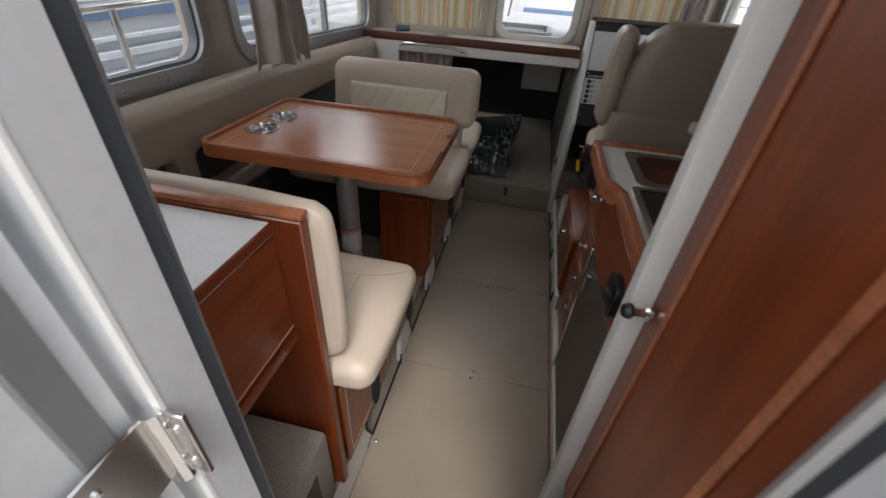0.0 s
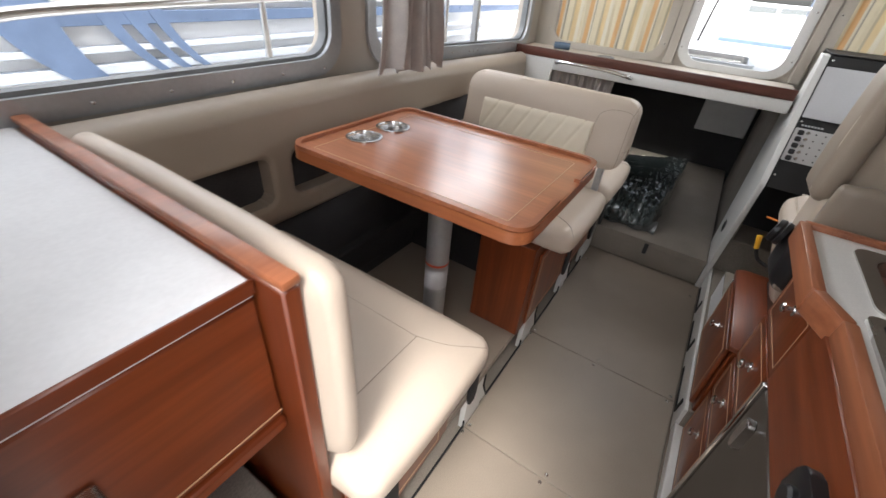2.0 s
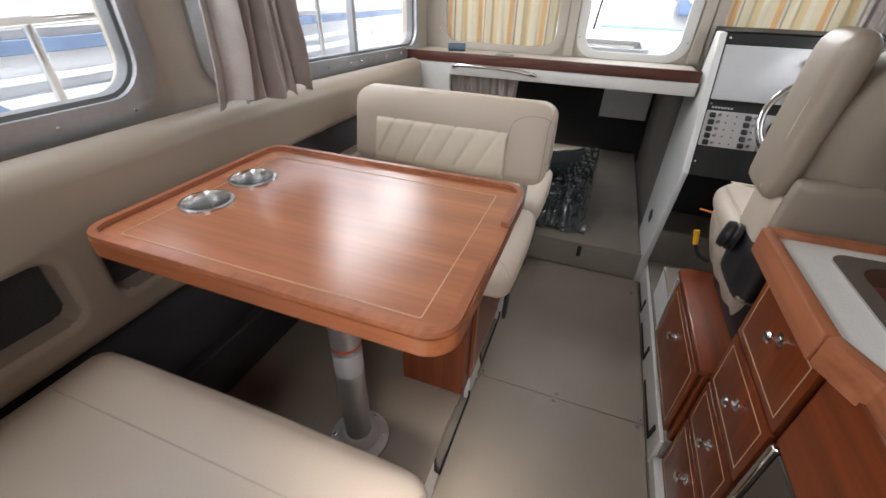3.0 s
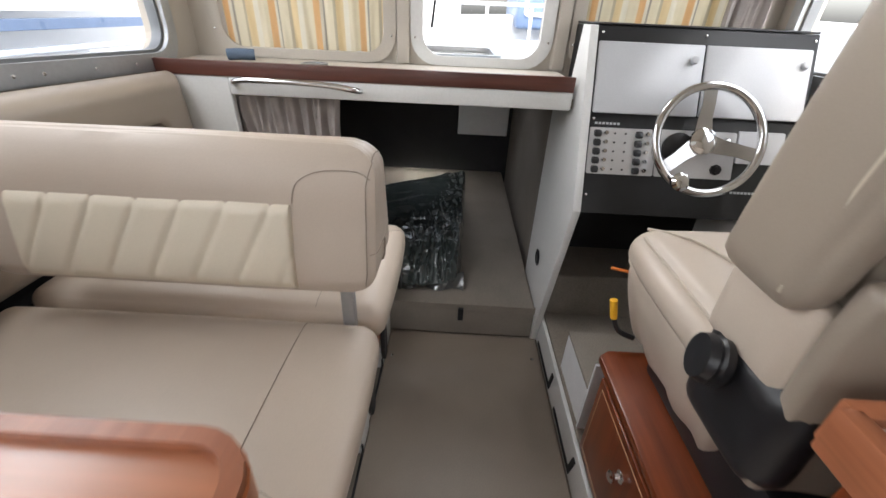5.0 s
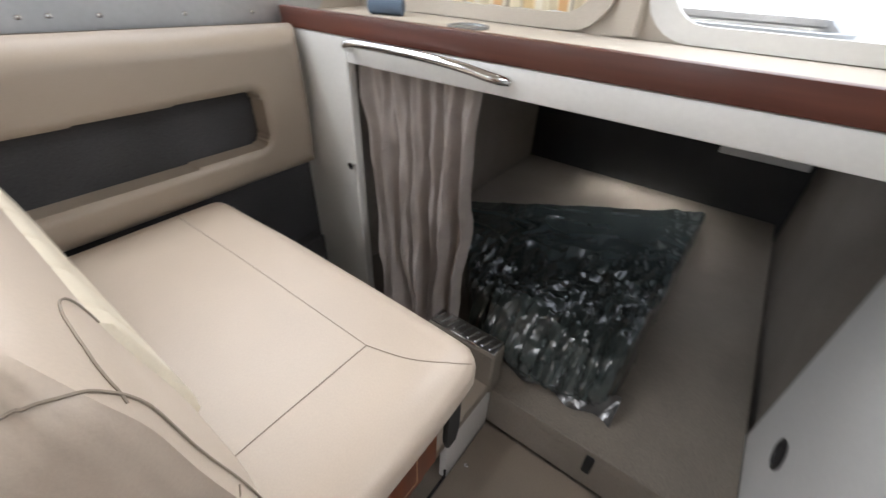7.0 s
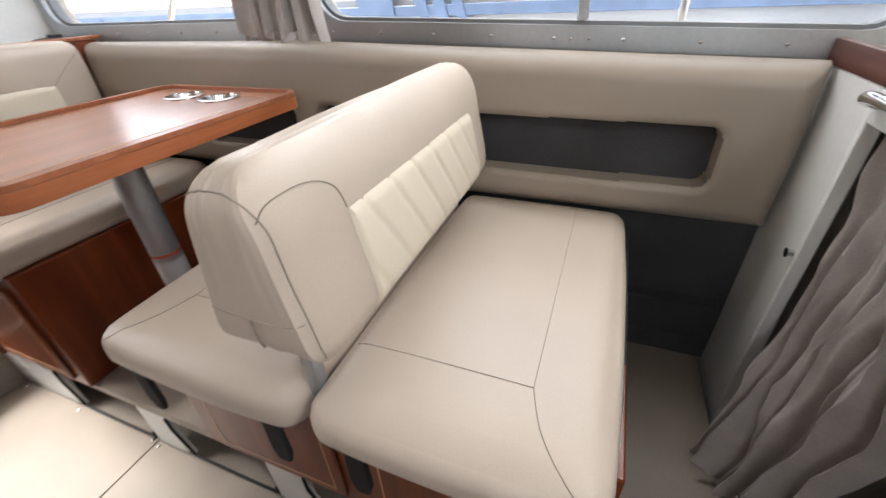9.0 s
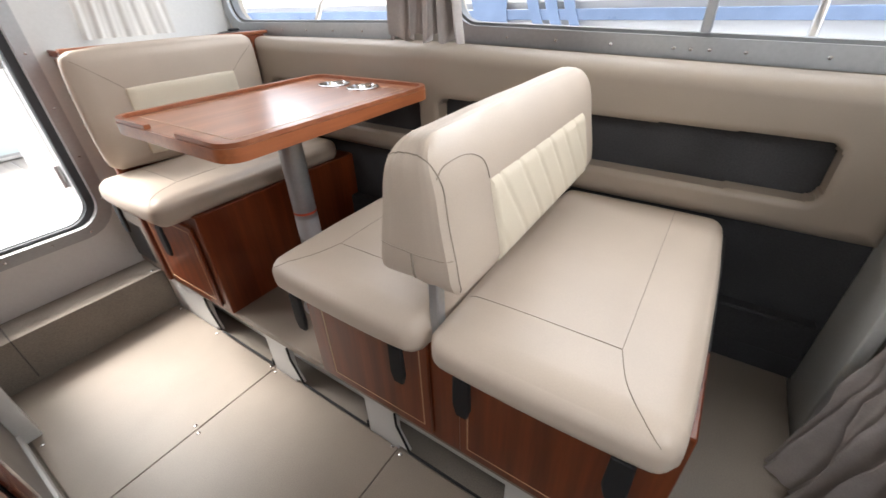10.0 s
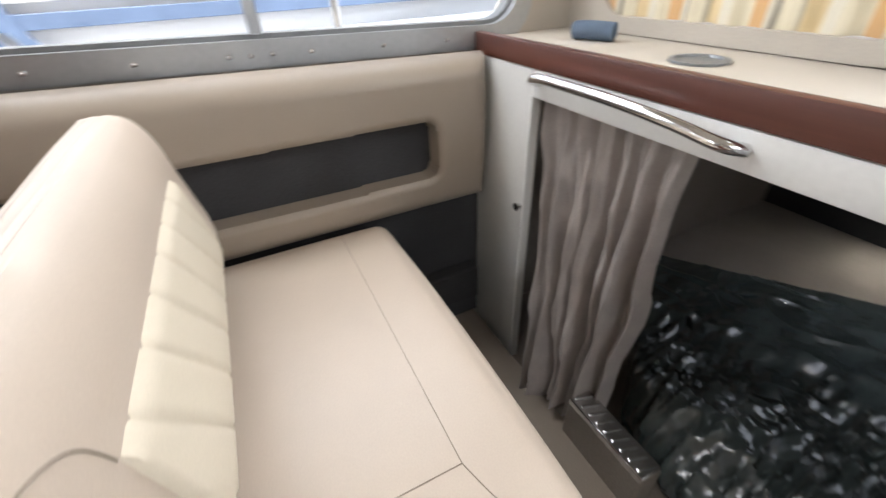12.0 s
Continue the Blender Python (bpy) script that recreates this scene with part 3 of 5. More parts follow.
def bench_box(name, y0, y1, label, doors, recess=0.0):
    b = thing(name, (-0.33, (y0 + y1) / 2, 0.2), label, "bench")
    if recess:
        part("body", box(-0.20, 0.012, y0, y1, 0.2, 0.606, 0.003, 1), WOOD_Z, b, "mahogany bench base")
        # The dark colour carries the shade inside the bench's open end.
        part("recess_lining", box(-0.70, -0.2005, y0 + recess, y1, 0.2, 0.604), CARPET_DARK, b, "lining of the open end, with the recess's shade in its colour")
    else:
        part("body", box(-0.70, 0.012, y0, y1, 0.2, 0.606, 0.003, 1), WOOD_Z, b, "mahogany bench base")
    for a, c in doors:
        d = part("door", box(0.0125, 0.022, a, c, 0.225, 0.56, 0.003, 1), WOOD_Z, b, "mahogany locker door with a pale inlay line")
        part("inlay", ring(arc_rect(a + 0.022, c - 0.022, 0.247, 0.538, 0.003), arc_rect(a + 0.0255, c - 0.0255, 0.2505, 0.5345, 0.002), 0, 0.022, 0.0228), INLAY, d)
    return b


def strap(parent, y, z):
    p = part("strap", slab([(y - 0.018, z), (y + 0.018, z), (y + 0.02, z - 0.078), (y + 0.012, z - 0.108), (y - 0.012, z - 0.108), (y - 0.02, z - 0.078)], 0, 0.092, 0.102, 0.003, 1), RUBBER, parent, "black pull strap")
    return p


ab = bench_box("bench_aft", 0.8135, 1.245, "mahogany bench base with inlaid locker door, beside the table", [(0.84, 1.20)])
fb = bench_box("bench_forward", 1.735, 2.66, "mahogany bench base with two inlaid locker doors", [(1.79, 2.16), (2.24, 2.60)], 0.26)
strap(ab, 0.88, 0.600)
strap(ab, 1.18, 0.600)
for y in (1.835, 2.14, 2.295, 2.575):
    strap(fb, y, 0.600)


def seat_cushion(name, y0, y1, label, flip=1, x1=0.108):
    s = thing(name, (-0.26, (y0 + y1) / 2, 0.606), label, "cushion", "bench cushions of the dinette")
    pad = part("pad", cushion(-0.64, x1, y0, y1, 0.594, 0.684, 0.036, 0.008, 20), VINYL, s)
    z = 0.6915
    f, b, sgn = (y1, y0, -1) if flip > 0 else (y0, y1, 1)
    c = f + sgn * 0.115
    seam_line(pad, [(-0.03, b - sgn * 0.012, z - 0.008), (-0.03, (b + c) / 2, z + 0.0005), (-0.03, c, z - 0.001)])
    seam_line(pad, [(-0.03, c, z - 0.001), (-0.2, c, z + 0.0003), (-0.40, c, z + 0.0003), (-0.60, c, z - 0.004)], 0.0006)
    seam_line(pad, [(-0.03, c, z - 0.001), (0.03, c - sgn * 0.02, z - 0.0035), (0.075, c - sgn * 0.05, z - 0.008), (0.105, c - sgn * 0.085, z - 0.022)])
    return s


aft_seat = seat_cushion("seat_cushion", 0.814, 1.232, "cream vinyl bench cushion on the aft bench")
mid_seat = seat_cushion("seat_cushion", 1.765, 2.205, "cream vinyl bench cushion facing the table", -1)
fwd_seat = seat_cushion("seat_cushion", 2.222, 2.640, "cream vinyl bench cushion facing the forward berth")

# Aft backrest against its mahogany panel.
part("back_panel", slab([(-0.70, 0.2), (0.026, 0.2), (0.026, 1.066), (-0.70, 1.066)], 1, 0.788, 0.812, 0.003, 1), WOOD_Z, ab, "mahogany panel behind the aft seat")
abk = thing("backrest", (-0.27, 0.86, 0.66), "cream vinyl backrest with a pale quilted insert", "backrest")
abp = part("pad", cushion(-0.60, 0.047, 0.814, 0.870, 0.70, 1.072, 0.028, 0.012, 16), VINYL, abk)
part("insert", cushion(-0.475, -0.08, 0.850, 0.886, 0.73, 0.955, 0.006, 0.003, 10), VINYL_PALE, abk, "pale quilted insert")

seam_line(abp, [(-0.08, 0.88, 0.955), (-0.03, 0.87, 1.0), (0.03, 0.865, 1.05)])
seam_line(abp, [(-0.475, 0.88, 0.955), (-0.53, 0.87, 1.0), (-0.60, 0.865, 1.05)])
# Forward backrest, wedge-shaped, between two seats.
WEDGE_Y = 2.224


def wedge_half(z):
    """Half the backrest's depth at a height."""
    k = max(0.0, min(1.0, (z - 0.785) / 0.255))
    return (0.083 + 0.004 * math.sin(math.pi * min(1, k * 2))) * (1 - k) + 0.042 * k


def wedge_backrest():
    b = thing("backrest", (-0.25, WEDGE_Y, 0.684), "wedge-shaped cream vinyl backrest with pale quilted inserts", "backrest")
    bm = cushion(-0.560, 0.116, -1, 1, 0.785, 1.030, 0.045, 0.004, 24)
    for v in bm.verts:
        s = max(-1, min(1, v.co.y))
        top = max(0, (v.co.z - 0.955) / 0.075)
        endk = max(0, (v.co.x - 0.055) / 0.06)
        low = max(0, (0.810 - v.co.z) / 0.025)
        half = wedge_half(v.co.z) * (1 - 0.10 * endk * endk) * math.sqrt(max(0.02, 1 - 0.8 * min(1, top) ** 2)) * (1 - 0.10 * low)
        v.co.y = WEDGE_Y + s * half
        v.co.y += 0.0015 * noise.noise(v.co * 9)
    pad = part("pad", bm, VINYL, b)
    for sgn in (-1, 1):
        ins = bmesh.new()
        nx, nz = 120, 14
        grid = []
        for i in range(nx + 1):
            col = []
            for j in range(nz + 1):
                x = -0.482 + 0.468 * i / nx
                z = 0.795 + 0.150 * j / nz
                edge = min(i, nx - i, j, nz - j) / 2
                q = abs(((i / nx * 6.5 - j / nz * 1.1) % 1) - 0.5) * 2
                q2 = max(0.0, (q - 0.86) / 0.14)
                y = wedge_half(z) + (0.0045 * min(1, edge) + 0.0032 - 0.0048 * q2 if edge else -0.003)
                col.append(ins.verts.new((x, WEDGE_Y + sgn * y, z)))
            grid.append(col)
        for i in range(nx):
            for j in range(nz):
                ins.faces.new((grid[i][j], grid[i + 1][j], grid[i + 1][j + 1], grid[i][j + 1]))
        part("insert", ins, VINYL_PALE, b, "pale quilted insert")
        arc = [(-0.013, 0.944), (-0.006, 0.972), (0.012, 0.988), (0.038, 0.997), (0.070, 0.999), (0.095, 0.996), (0.112, 0.985)]
        seam_line(pad, [(x, WEDGE_Y + sgn * wedge_half(z), z) for x, z in arc], 0.0008)
    rim = [(0.106, wedge_half(z) * 0.955 + 0.008, z) for z in (0.795, 0.86, 0.925, 0.970)] + [(0.110, 0.040, 0.999)]
    seam_line(pad, [(x, WEDGE_Y - y, z) for x, y, z in rim] + [(0.118, WEDGE_Y, 1.019)] + [(x, WEDGE_Y + y, z) for x, y, z in reversed(rim)], 0.0009)
    seam_line(pad, [(0.112, WEDGE_Y - 0.075, 0.862), (0.1185, WEDGE_Y, 0.859), (0.112, WEDGE_Y + 0.075, 0.862)])
    seam_line(pad, [(0.1185, WEDGE_Y, 0.859), (0.117, WEDGE_Y, 0.812)], 0.0018)
    part("bracket", box(0.035, 0.06, 2.203, 2.224, 0.61, 0.80, 0.003, 1), ALU, b, "metal backrest bracket")
    return b


wedge_backrest()

# Padded panel along the port side, with open pockets.
def port_panel():
    p = thing("wall_cushion", (-0.68, 1.85, 0.68), "padded taupe vinyl side panel with three dark pockets", "wall panel")
    pockets = ((0.90, 1.225), (1.30, 1.685), (1.767, 2.788))
    z0, z1, pz0, pz1 = 0.668, 1.060, 0.762, 0.898
    bm = bmesh.new()
    ny, nz = 480, 104
    y0, y1 = 0.80, 2.934

    def inside(y, z):
        d = 1.0
        for a, b in pockets:
            r = 0.03
            dy = max(a + r - y, y - (b - r), 0)
            dz = max(pz0 + r - z, z - (pz1 - r), 0)
            inner = math.hypot(dy, dz) - r
            d = min(d, inner)
        return d

    grid = []
    for i in range(ny + 1):
        col = []
        for j in range(nz + 1):
            y = y0 + (y1 - y0) * i / ny
            zt = z1 + sheer(y)
            z = z0 + (zt - z0) * j / nz
            e = min(min(y - y0, y1 - y), min(z - z0, zt - z))
            x = -0.685 + 0.055 * math.sqrt(max(0, 1 - (1 - min(1, e / 0.05)) ** 2))
            x += 0.01 * math.sin(math.pi * (z - z0) / (zt - z0))
            d = inside(y, z)
            if d < 0.02:
                x -= 0.012 * (1 - max(0, d) / 0.02) ** 2
            if d < 0:
                x = -0.690
            col.append(bm.verts.new((x, y, z)))
        grid.append(col)
    for i in range(ny):
        for j in range(nz):
            bm.faces.new((grid[i][j], grid[i + 1][j], grid[i + 1][j + 1], grid[i][j + 1]))
    part("padding", bm, VINYL_WALL, p, "taupe padded vinyl")
    for a, b in pockets:
        part("pocket", slab(arc_rect(a - 0.004, b + 0.004, pz0 - 0.004, pz1 + 0.004, 0.03), 0, -0.704, -0.676), SHADOWGAP, p, "dark mesh pocket")
    return p


port_panel()

# Sideboard aft of the dinette.
sb = thing("sideboard", (-0.35, 0.63, 0.49), "mahogany sideboard with a white laminate top", "sideboard")
part("top", box(-0.735, -0.024, 0.533, 0.786, 1.036, 1.061, 0.003, 1), LAMINATE, sb, "white laminate top")
part("fiddle", box(-0.735, 0.028, 0.788, 0.813, 1.067, 1.080, 0.004, 2), EDGE_WOOD, sb, "mahogany fiddle edge")
part("apron", box(-0.045, -0.025, 0.533, 0.786, 0.815, 1.0355, 0.003, 1), WOOD_Y, sb, "mahogany apron board")
part("lower_rail", box(-0.06, -0.018, 0.533, 0.786, 0.79, 0.813, 0.004, 1), WOOD_Y, sb)
part("inlay", box(-0.0245, -0.0235, 0.533, 0.784, 0.826, 0.8285), INLAY, sb)
part("edge", box(-0.024, -0.018, 0.533, 0.786, 1.044, 1.065, 0.002, 1), WOOD_Y, sb)
sock = part("socket_plate", box(-0.0245, -0.020, 0.540, 0.595, 0.885, 0.94, 0.004, 2), STEEL, sb, "brushed steel socket plate")
part("socket", lathe([(0.018, 0), (0.018, 0.004), (0.012, 0.006), (0.010, 0.002)], (-0.020, 0.567, 0.912), (1, 0, 0)), PLASTIC, sock, "black socket opening")
spk = part("speaker", lathe([(0.075, 0.0), (0.075, 0.006), (0.062, 0.014), (0.03, 0.018), (0.002, 0.018)], (-0.655, 0.665, 1.0615), n=28), PLASTIC, sb, "round black fitting")
part("knob", box(-0.675, -0.635, 0.650, 0.680, 1.078, 1.088, 0.004, 2), PLASTIC, spk)
lk = thing("locker_box", (-0.35, 0.63, 0.2), "grey carpet-covered box under the sideboard", "box")
part("body", box(-0.70, 0.012, 0.533, 0.772, 0.2, 0.49, 0.012, 2), CARPET, lk)
part("opening", box(0.012, 0.0135, 0.53, 0.70, 0.24, 0.42), PLASTIC, lk, "dark opening")

# ---- galley side ----
part_post = thing("partition", (0.65, 0.72, 0.0), "tall mahogany partition with a white front edge", "partition")
part("panel", box(0.640, 0.662, 0.533, 0.941, 0.20, 1.98, 0.002, 1), WOOD_Z, part_post, "glossy mahogany panel")
part("strip", box(0.634, 0.6395, 0.60, 0.616, 0.21, 1.98, 0.001, 1), EDGE_WOOD, part_post, "paler mahogany strip")
part("strip", box(0.634, 0.6395, 0.862, 0.872, 0.21, 1.98, 0.001, 1), EDGE_WOOD, part_post, "paler mahogany strip")
part("edge_post", box(0.600, 0.652, 0.942, 0.982, 0.0, 1.98, 0.004, 2), GELCOAT, part_post, "white edge post")
latch = part("catch", lathe([(0.016, 0), (0.016, 0.006), (0.010, 0.012), (0.009, 0.028), (0.013, 0.034), (0.002, 0.036)], (0.634, 0.922, 0.905), (-1, -0.1, 0)), CHROME, part_post, "chrome push-button catch")
part("catch_button", lathe([(0.014, 0), (0.016, 0.006), (0.012, 0.016), (0.002, 0.017)], (0.600, 0.918, 0.905), (-1, -0.1, 0)), PLASTIC, latch)
part("panel_end", box(0.645, 1.32, 0.533, 0.555, 0.2, 1.98), GELCOAT, part_post)


def knob(parent, x, y, z):
    k = part("knob", lathe([(0.015, 0), (0.015, 0.002), (0.007, 0.004), (0.006, 0.014), (0.013, 0.018), (0.014, 0.023), (0.010, 0.027), (0.001, 0.028)], (x, y, z), (-1, 0, 0), 18), CHROME, parent, "chrome button knob")
    return k


def drawer(parent, y0, y1, z0, z1, ky, kz, name="drawer_front", x=0.642):
    d = part(name, box(x, x + 0.014, y0, y1, z0, z1, 0.004, 2), WOOD_Z, parent, "mahogany front with a pale inlay line")
    part("inlay", ring(arc_rect(y0 + 0.02, y1 - 0.02, z0 + 0.02, z1 - 0.02, 0.003), arc_rect(y0 + 0.023, y1 - 0.023, z0 + 0.023, z1 - 0.023, 0.002), 0, x - 0.0008, x + 0.0002), INLAY, d)
    knob(d, x, ky, kz)
    return d


galley = thing("galley_cabinet", (0.95, 1.45, 0.0), "mahogany galley cabinet with a column of drawers", "cabinet")
part("body", box(0.679, 1.30, 1.515, 1.86, 0.04, 0.86, 0.002, 1), WOOD_Z, galley)
part("kick", box(0.640, 0.70, 0.98, 1.86, 0.0, 0.048, 0.003, 1), GELCOAT, galley, "pale kick strip")
for z0, z1, kz in ((0.630, 0.812, 0.752), (0.452, 0.622, 0.545), (0.290, 0.444, 0.385), (0.05, 0.282, 0.222)):
    drawer(galley, 1.557, 1.85, z0, z1, 1.69, kz, x=0.664)
part("upper_panel", box(0.645, 0.665, 0.982, 1.512, 0.665, 0.865, 0.003, 1), WOOD_Y, galley, "mahogany panel above the fridge")
hd = part("control_box", slab(arc_rect(1.09, 1.185, 0.715, 0.815, 0.03), 0, 0.625, 0.645, 0.004, 2), PLASTIC, galley, "black moulded control box")
part("dial", lathe([(0.022, 0), (0.022, 0.008), (0.018, 0.012), (0.001, 0.012)], (0.625, 1.137, 0.765), (-1, 0, 0)), PLASTIC, hd)

fridge = thing("fridge", (0.9, 1.24, 0.03), "built-in fridge with a dark brown door and chrome trim", "fridge")
part("door", box(0.648, 0.668, 0.985, 1.495, 0.05, 0.655, 0.004, 1), mat("bronze_fridge_door", (0.060, 0.048, 0.038), rough=0.35, var=0.06), fridge, "dark bronze fridge door")
part("trim", box(0.640, 0.667, 1.497, 1.512, 0.04, 0.66, 0.003, 1), CHROME, fridge, "chrome door trim")
fh = part("handle", slab(arc_rect(1.40, 1.43, 0.53, 0.62, 0.012), 0, 0.630, 0.648, 0.003, 1), STEEL, fridge, "steel fridge latch")
part("body", box(0.669, 1.28, 0.985, 1.512, 0.045, 0.66), PLASTIC, fridge)

# Worktop with an angled front, wooden rim, sink and hob.
CT = [(0.628, 1.85), (0.628, 1.52), (0.665, 1.44), (0.665, 0.98), (1.315, 0.98), (1.315, 1.85)]
top = thing("worktop", (0.95, 1.4, 0.865), "white laminate galley worktop with a mahogany rim", "worktop")
SX0, SX1, SY0, SY1 = 0.725, 1.10, 1.53, 1.80
part("top", plate(CT, [arc_rect(SX0, SX1, SY0, SY1, 0.04), arc_rect(0.70, 1.06, 1.19, 1.49, 0.02)], 2, 0.865, 0.895), COUNTER, top, "white speckled laminate", smooth=False)


def rim(pts):
    b = bmesh.new()
    for (xa, ya), (xb, yb) in zip(pts, pts[1:]):
        d = Vector((xb - xa, yb - ya)).normalized()
        nrm = Vector((-d.y, d.x)) * 0.012
        s = slab([(xa - nrm.x, ya - nrm.y), (xb - nrm.x, yb - nrm.y), (xb + nrm.x, yb + nrm.y), (xa + nrm.x, ya + nrm.y)], 2, 0.850, 0.908, 0.004, 2)
        tmp = bpy.data.meshes.new("tmp")
        s.to_mesh(tmp)
        s.free()
        b.from_mesh(tmp)
        bpy.data.meshes.remove(tmp)
    return b


part("rim", rim([(1.315, 1.86), (0.622, 1.86), (0.622, 1.52), (0.66, 1.44), (0.66, 0.98)]), EDGE_WOOD, top, "raised mahogany rim")
sink = thing("sink", (0.9, 1.66, 0.75), "stainless steel galley sink set into the worktop", "sink")
part("basin", ring(arc_rect(SX0 - 0.012, SX1 + 0.012, SY0 - 0.012, SY1 + 0.012, 0.035), arc_rect(SX0 + 0.02, SX1 - 0.02, SY0 + 0.02, SY1 - 0.02, 0.05), 2, 0.894, 0.899), STEEL, sink, "steel sink rim")
bm = ring(arc_rect(SX0 + 0.018, SX1 - 0.018, SY0 + 0.018, SY1 - 0.018, 0.05), arc_rect(SX0 + 0.02, SX1 - 0.02, SY0 + 0.02, SY1 - 0.02, 0.05), 2, 0.78, 0.896)
part("bowl_side", bm, STEEL, sink)
part("bowl_floor", slab(arc_rect(SX0 + 0.018, SX1 - 0.018, SY0 + 0.018, SY1 - 0.018, 0.05), 2, 0.775, 0.78), STEEL, sink)
part("drain", lathe([(0.035, 0), (0.035, 0.003), (0.02, 0.002), (0.001, 0.001)], (0.9, 1.66, 0.78)), CHROME, sink)
hob = thing("hob", (0.88, 1.35, 0.86), "glass-covered two-burner hob in a steel frame", "hob")
part("hob_frame", ring(arc_rect(0.69, 1.07, 1.18, 1.50, 0.02), arc_rect(0.71, 1.05, 1.20, 1.48, 0.015), 2, 0.895, 0.903), STEEL, hob, "steel hob frame")
part("hob_plate", slab(arc_rect(0.705, 1.055, 1.195, 1.485, 0.015), 2, 0.885, 0.898), PLASTIC, hob, "black hob plate")
for y in (1.27, 1.41):
    part("burner", lathe([(0.045, 0), (0.045, 0.01), (0.03, 0.014), (0.001, 0.014)], (0.88, y, 0.898)), PLASTIC, hob)

# Pedestal locker under the pilot seat.
ped = thing("seat_locker", (0.95, 2.1, 0.0), "low mahogany locker under the pilot seat", "cabinet")
part("body", box(0.658, 1.25, 1.865, 2.345, 0.135, 0.44, 0.003, 1), WOOD_Z, ped)
part("locker_top", slab([(0.642, 1.863), (0.642, 2.37), (0.67, 2.39), (1.25, 2.39), (1.25, 1.863)], 2, 0.44, 0.463, 0.006, 2), WOOD_Y, ped, "mahogany locker top")
drawer(ped, 1.885, 2.325, 0.15, 0.43, 2.12, 0.345, "locker_door")
part("end_plate", box(0.655, 0.69, 2.392, 2.40, 0.135, 0.40), LAMINATE, ped)

# Helm footwell.
foot = bmesh.new()
add_box(foot, 0.652, 1.32, 1.862, 2.95, -0.01, 0.132, 0.004, 1)
foot = solo("helm_footwell", foot, CARPET, "beige carpeted footwell under the helm", "floor", kind="structure")
part("riser", box(0.64, 1.32, 2.95, 3.20, -0.01, 0.32, 0.006, 1), CARPET, foot, "carpeted foot rest")
part("kickboard", box(0.638, 0.6515, 1.862, 2.95, -0.01, 0.128, 0.002, 1), GELCOAT, foot, "pale kickboard")
for y0, y1 in ((1.92, 2.20), (2.30, 2.55), (2.62, 2.88)):
    part("slot", slab([(y0, 0.10), (y0 + 0.02, 0.015), (y1, 0.015), (y1, 0.03), (y0 + 0.035, 0.03), (y0 + 0.02, 0.10)], 0, 0.634, 0.6378), RUBBER, foot, "black vent trim")
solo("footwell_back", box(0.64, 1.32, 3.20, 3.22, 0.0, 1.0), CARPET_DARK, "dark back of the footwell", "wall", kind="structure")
fbx = thing("foot_box", (0.8, 2.55, 0.132), "small white box with a carpeted top in the footwell", "box")
part("body", box(0.66, 1.05, 2.41, 2.645, 0.133, 0.285, 0.003, 1), LAMINATE, fbx)
part("lid", box(0.658, 1.052, 2.408, 2.647, 0.286, 0.296, 0.003, 1), CARPET, fbx, "carpeted lid")
thr = thing("side_locker", (1.15, 2.75, 0.1), "white moulded side locker beside the helm", "locker")
part("body", slab([(2.40, 0.1), (3.0, 0.1), (3.0, 0.62), (2.85, 0.66), (2.40, 0.66)], 0, 1.16, 1.318, 0.012, 2), GELCOAT, thr)
part("recess", box(1.19, 1.30, 2.62, 2.82, 0.655, 0.664, 0.002, 1), PLASTIC, thr)


# Helm console.
def console_y(z):
    return 2.752 + (z - 0.705) * 0.40


def on_console(poly, a, b, bevel=0.0):
    """An outline in x and height on the sloping console face, a to b metres out from it."""
    bm = slab(poly, 1, -b, -a, bevel, 1)
    for v in bm.verts:
        v.co.y = console_y(v.co.z) + v.co.y
    return bm


helm = thing("helm_console", (0.92, 2.86, 0.69), "black helm console with grey locker doors and switch panels", "console")
part("body", slab([(2.746, 0.69), (2.949, 1.197), (3.20, 1.197), (3.20, 0.69)], 0, 0.638, 1.275, 0.003, 1), DASH, helm, "black console body")
part("top_edge", box(0.637, 1.276, 2.951, 3.20, 1.198, 1.204, 0.003, 1), DASH, helm)
for x0, x1, kx in ((0.642, 0.947, 0.917), (0.953, 1.256, 1.234)):
    d = part("door", on_console([(x0, 0.972), (x1, 0.972), (x1, 1.158), (x0, 1.158)], 0.001, 0.012, 0.003), GREYPLATE, helm, "pale grey locker door")
    part("knob", lathe([(0.011, 0), (0.012, 0.006), (0.009, 0.012), (0.001, 0.013)], (kx, console_y(1.118) - 0.012, 1.118), (0, -1, 0.4), 16), GREYPLATE, d)
PANELSTEEL = mat("satin_panel_steel", (0.62, 0.62, 0.625), rough=0.38, metal=0.35, var=0.02, scale=4, fine=0.04, fscale=140)
pan = part("switch_panel", on_console(arc_rect(0.642, 0.842, 0.806, 0.932, 0.004, 2), 0.001, 0.006), PANELSTEEL, helm, "brushed steel switch panel")
for k in range(5):
    z = 0.918 - k * 0.0245
    for x in (0.664, 0.787):
        s = part("switch", on_console(arc_rect(x - 0.011, x + 0.011, z - 0.009, z + 0.009, 0.004, 2), 0.006, 0.016, 0.002), PLASTIC, pan, "black rocker switch")
        part("lamp_cap", lathe([(0.007, 0), (0.007, 0.01), (0.005, 0.014), (0.001, 0.014)], (x + 0.024, console_y(z) - 0.006, z), (0, -1, 0.4), 12), CHROME, s)
    for x in (0.716, 0.748):
        part("indicator", lathe([(0.003, 0), (0.003, 0.003), (0.001, 0.003)], (x, console_y(z) - 0.006, z), (0, -1, 0.4), 8), PLASTIC, pan)
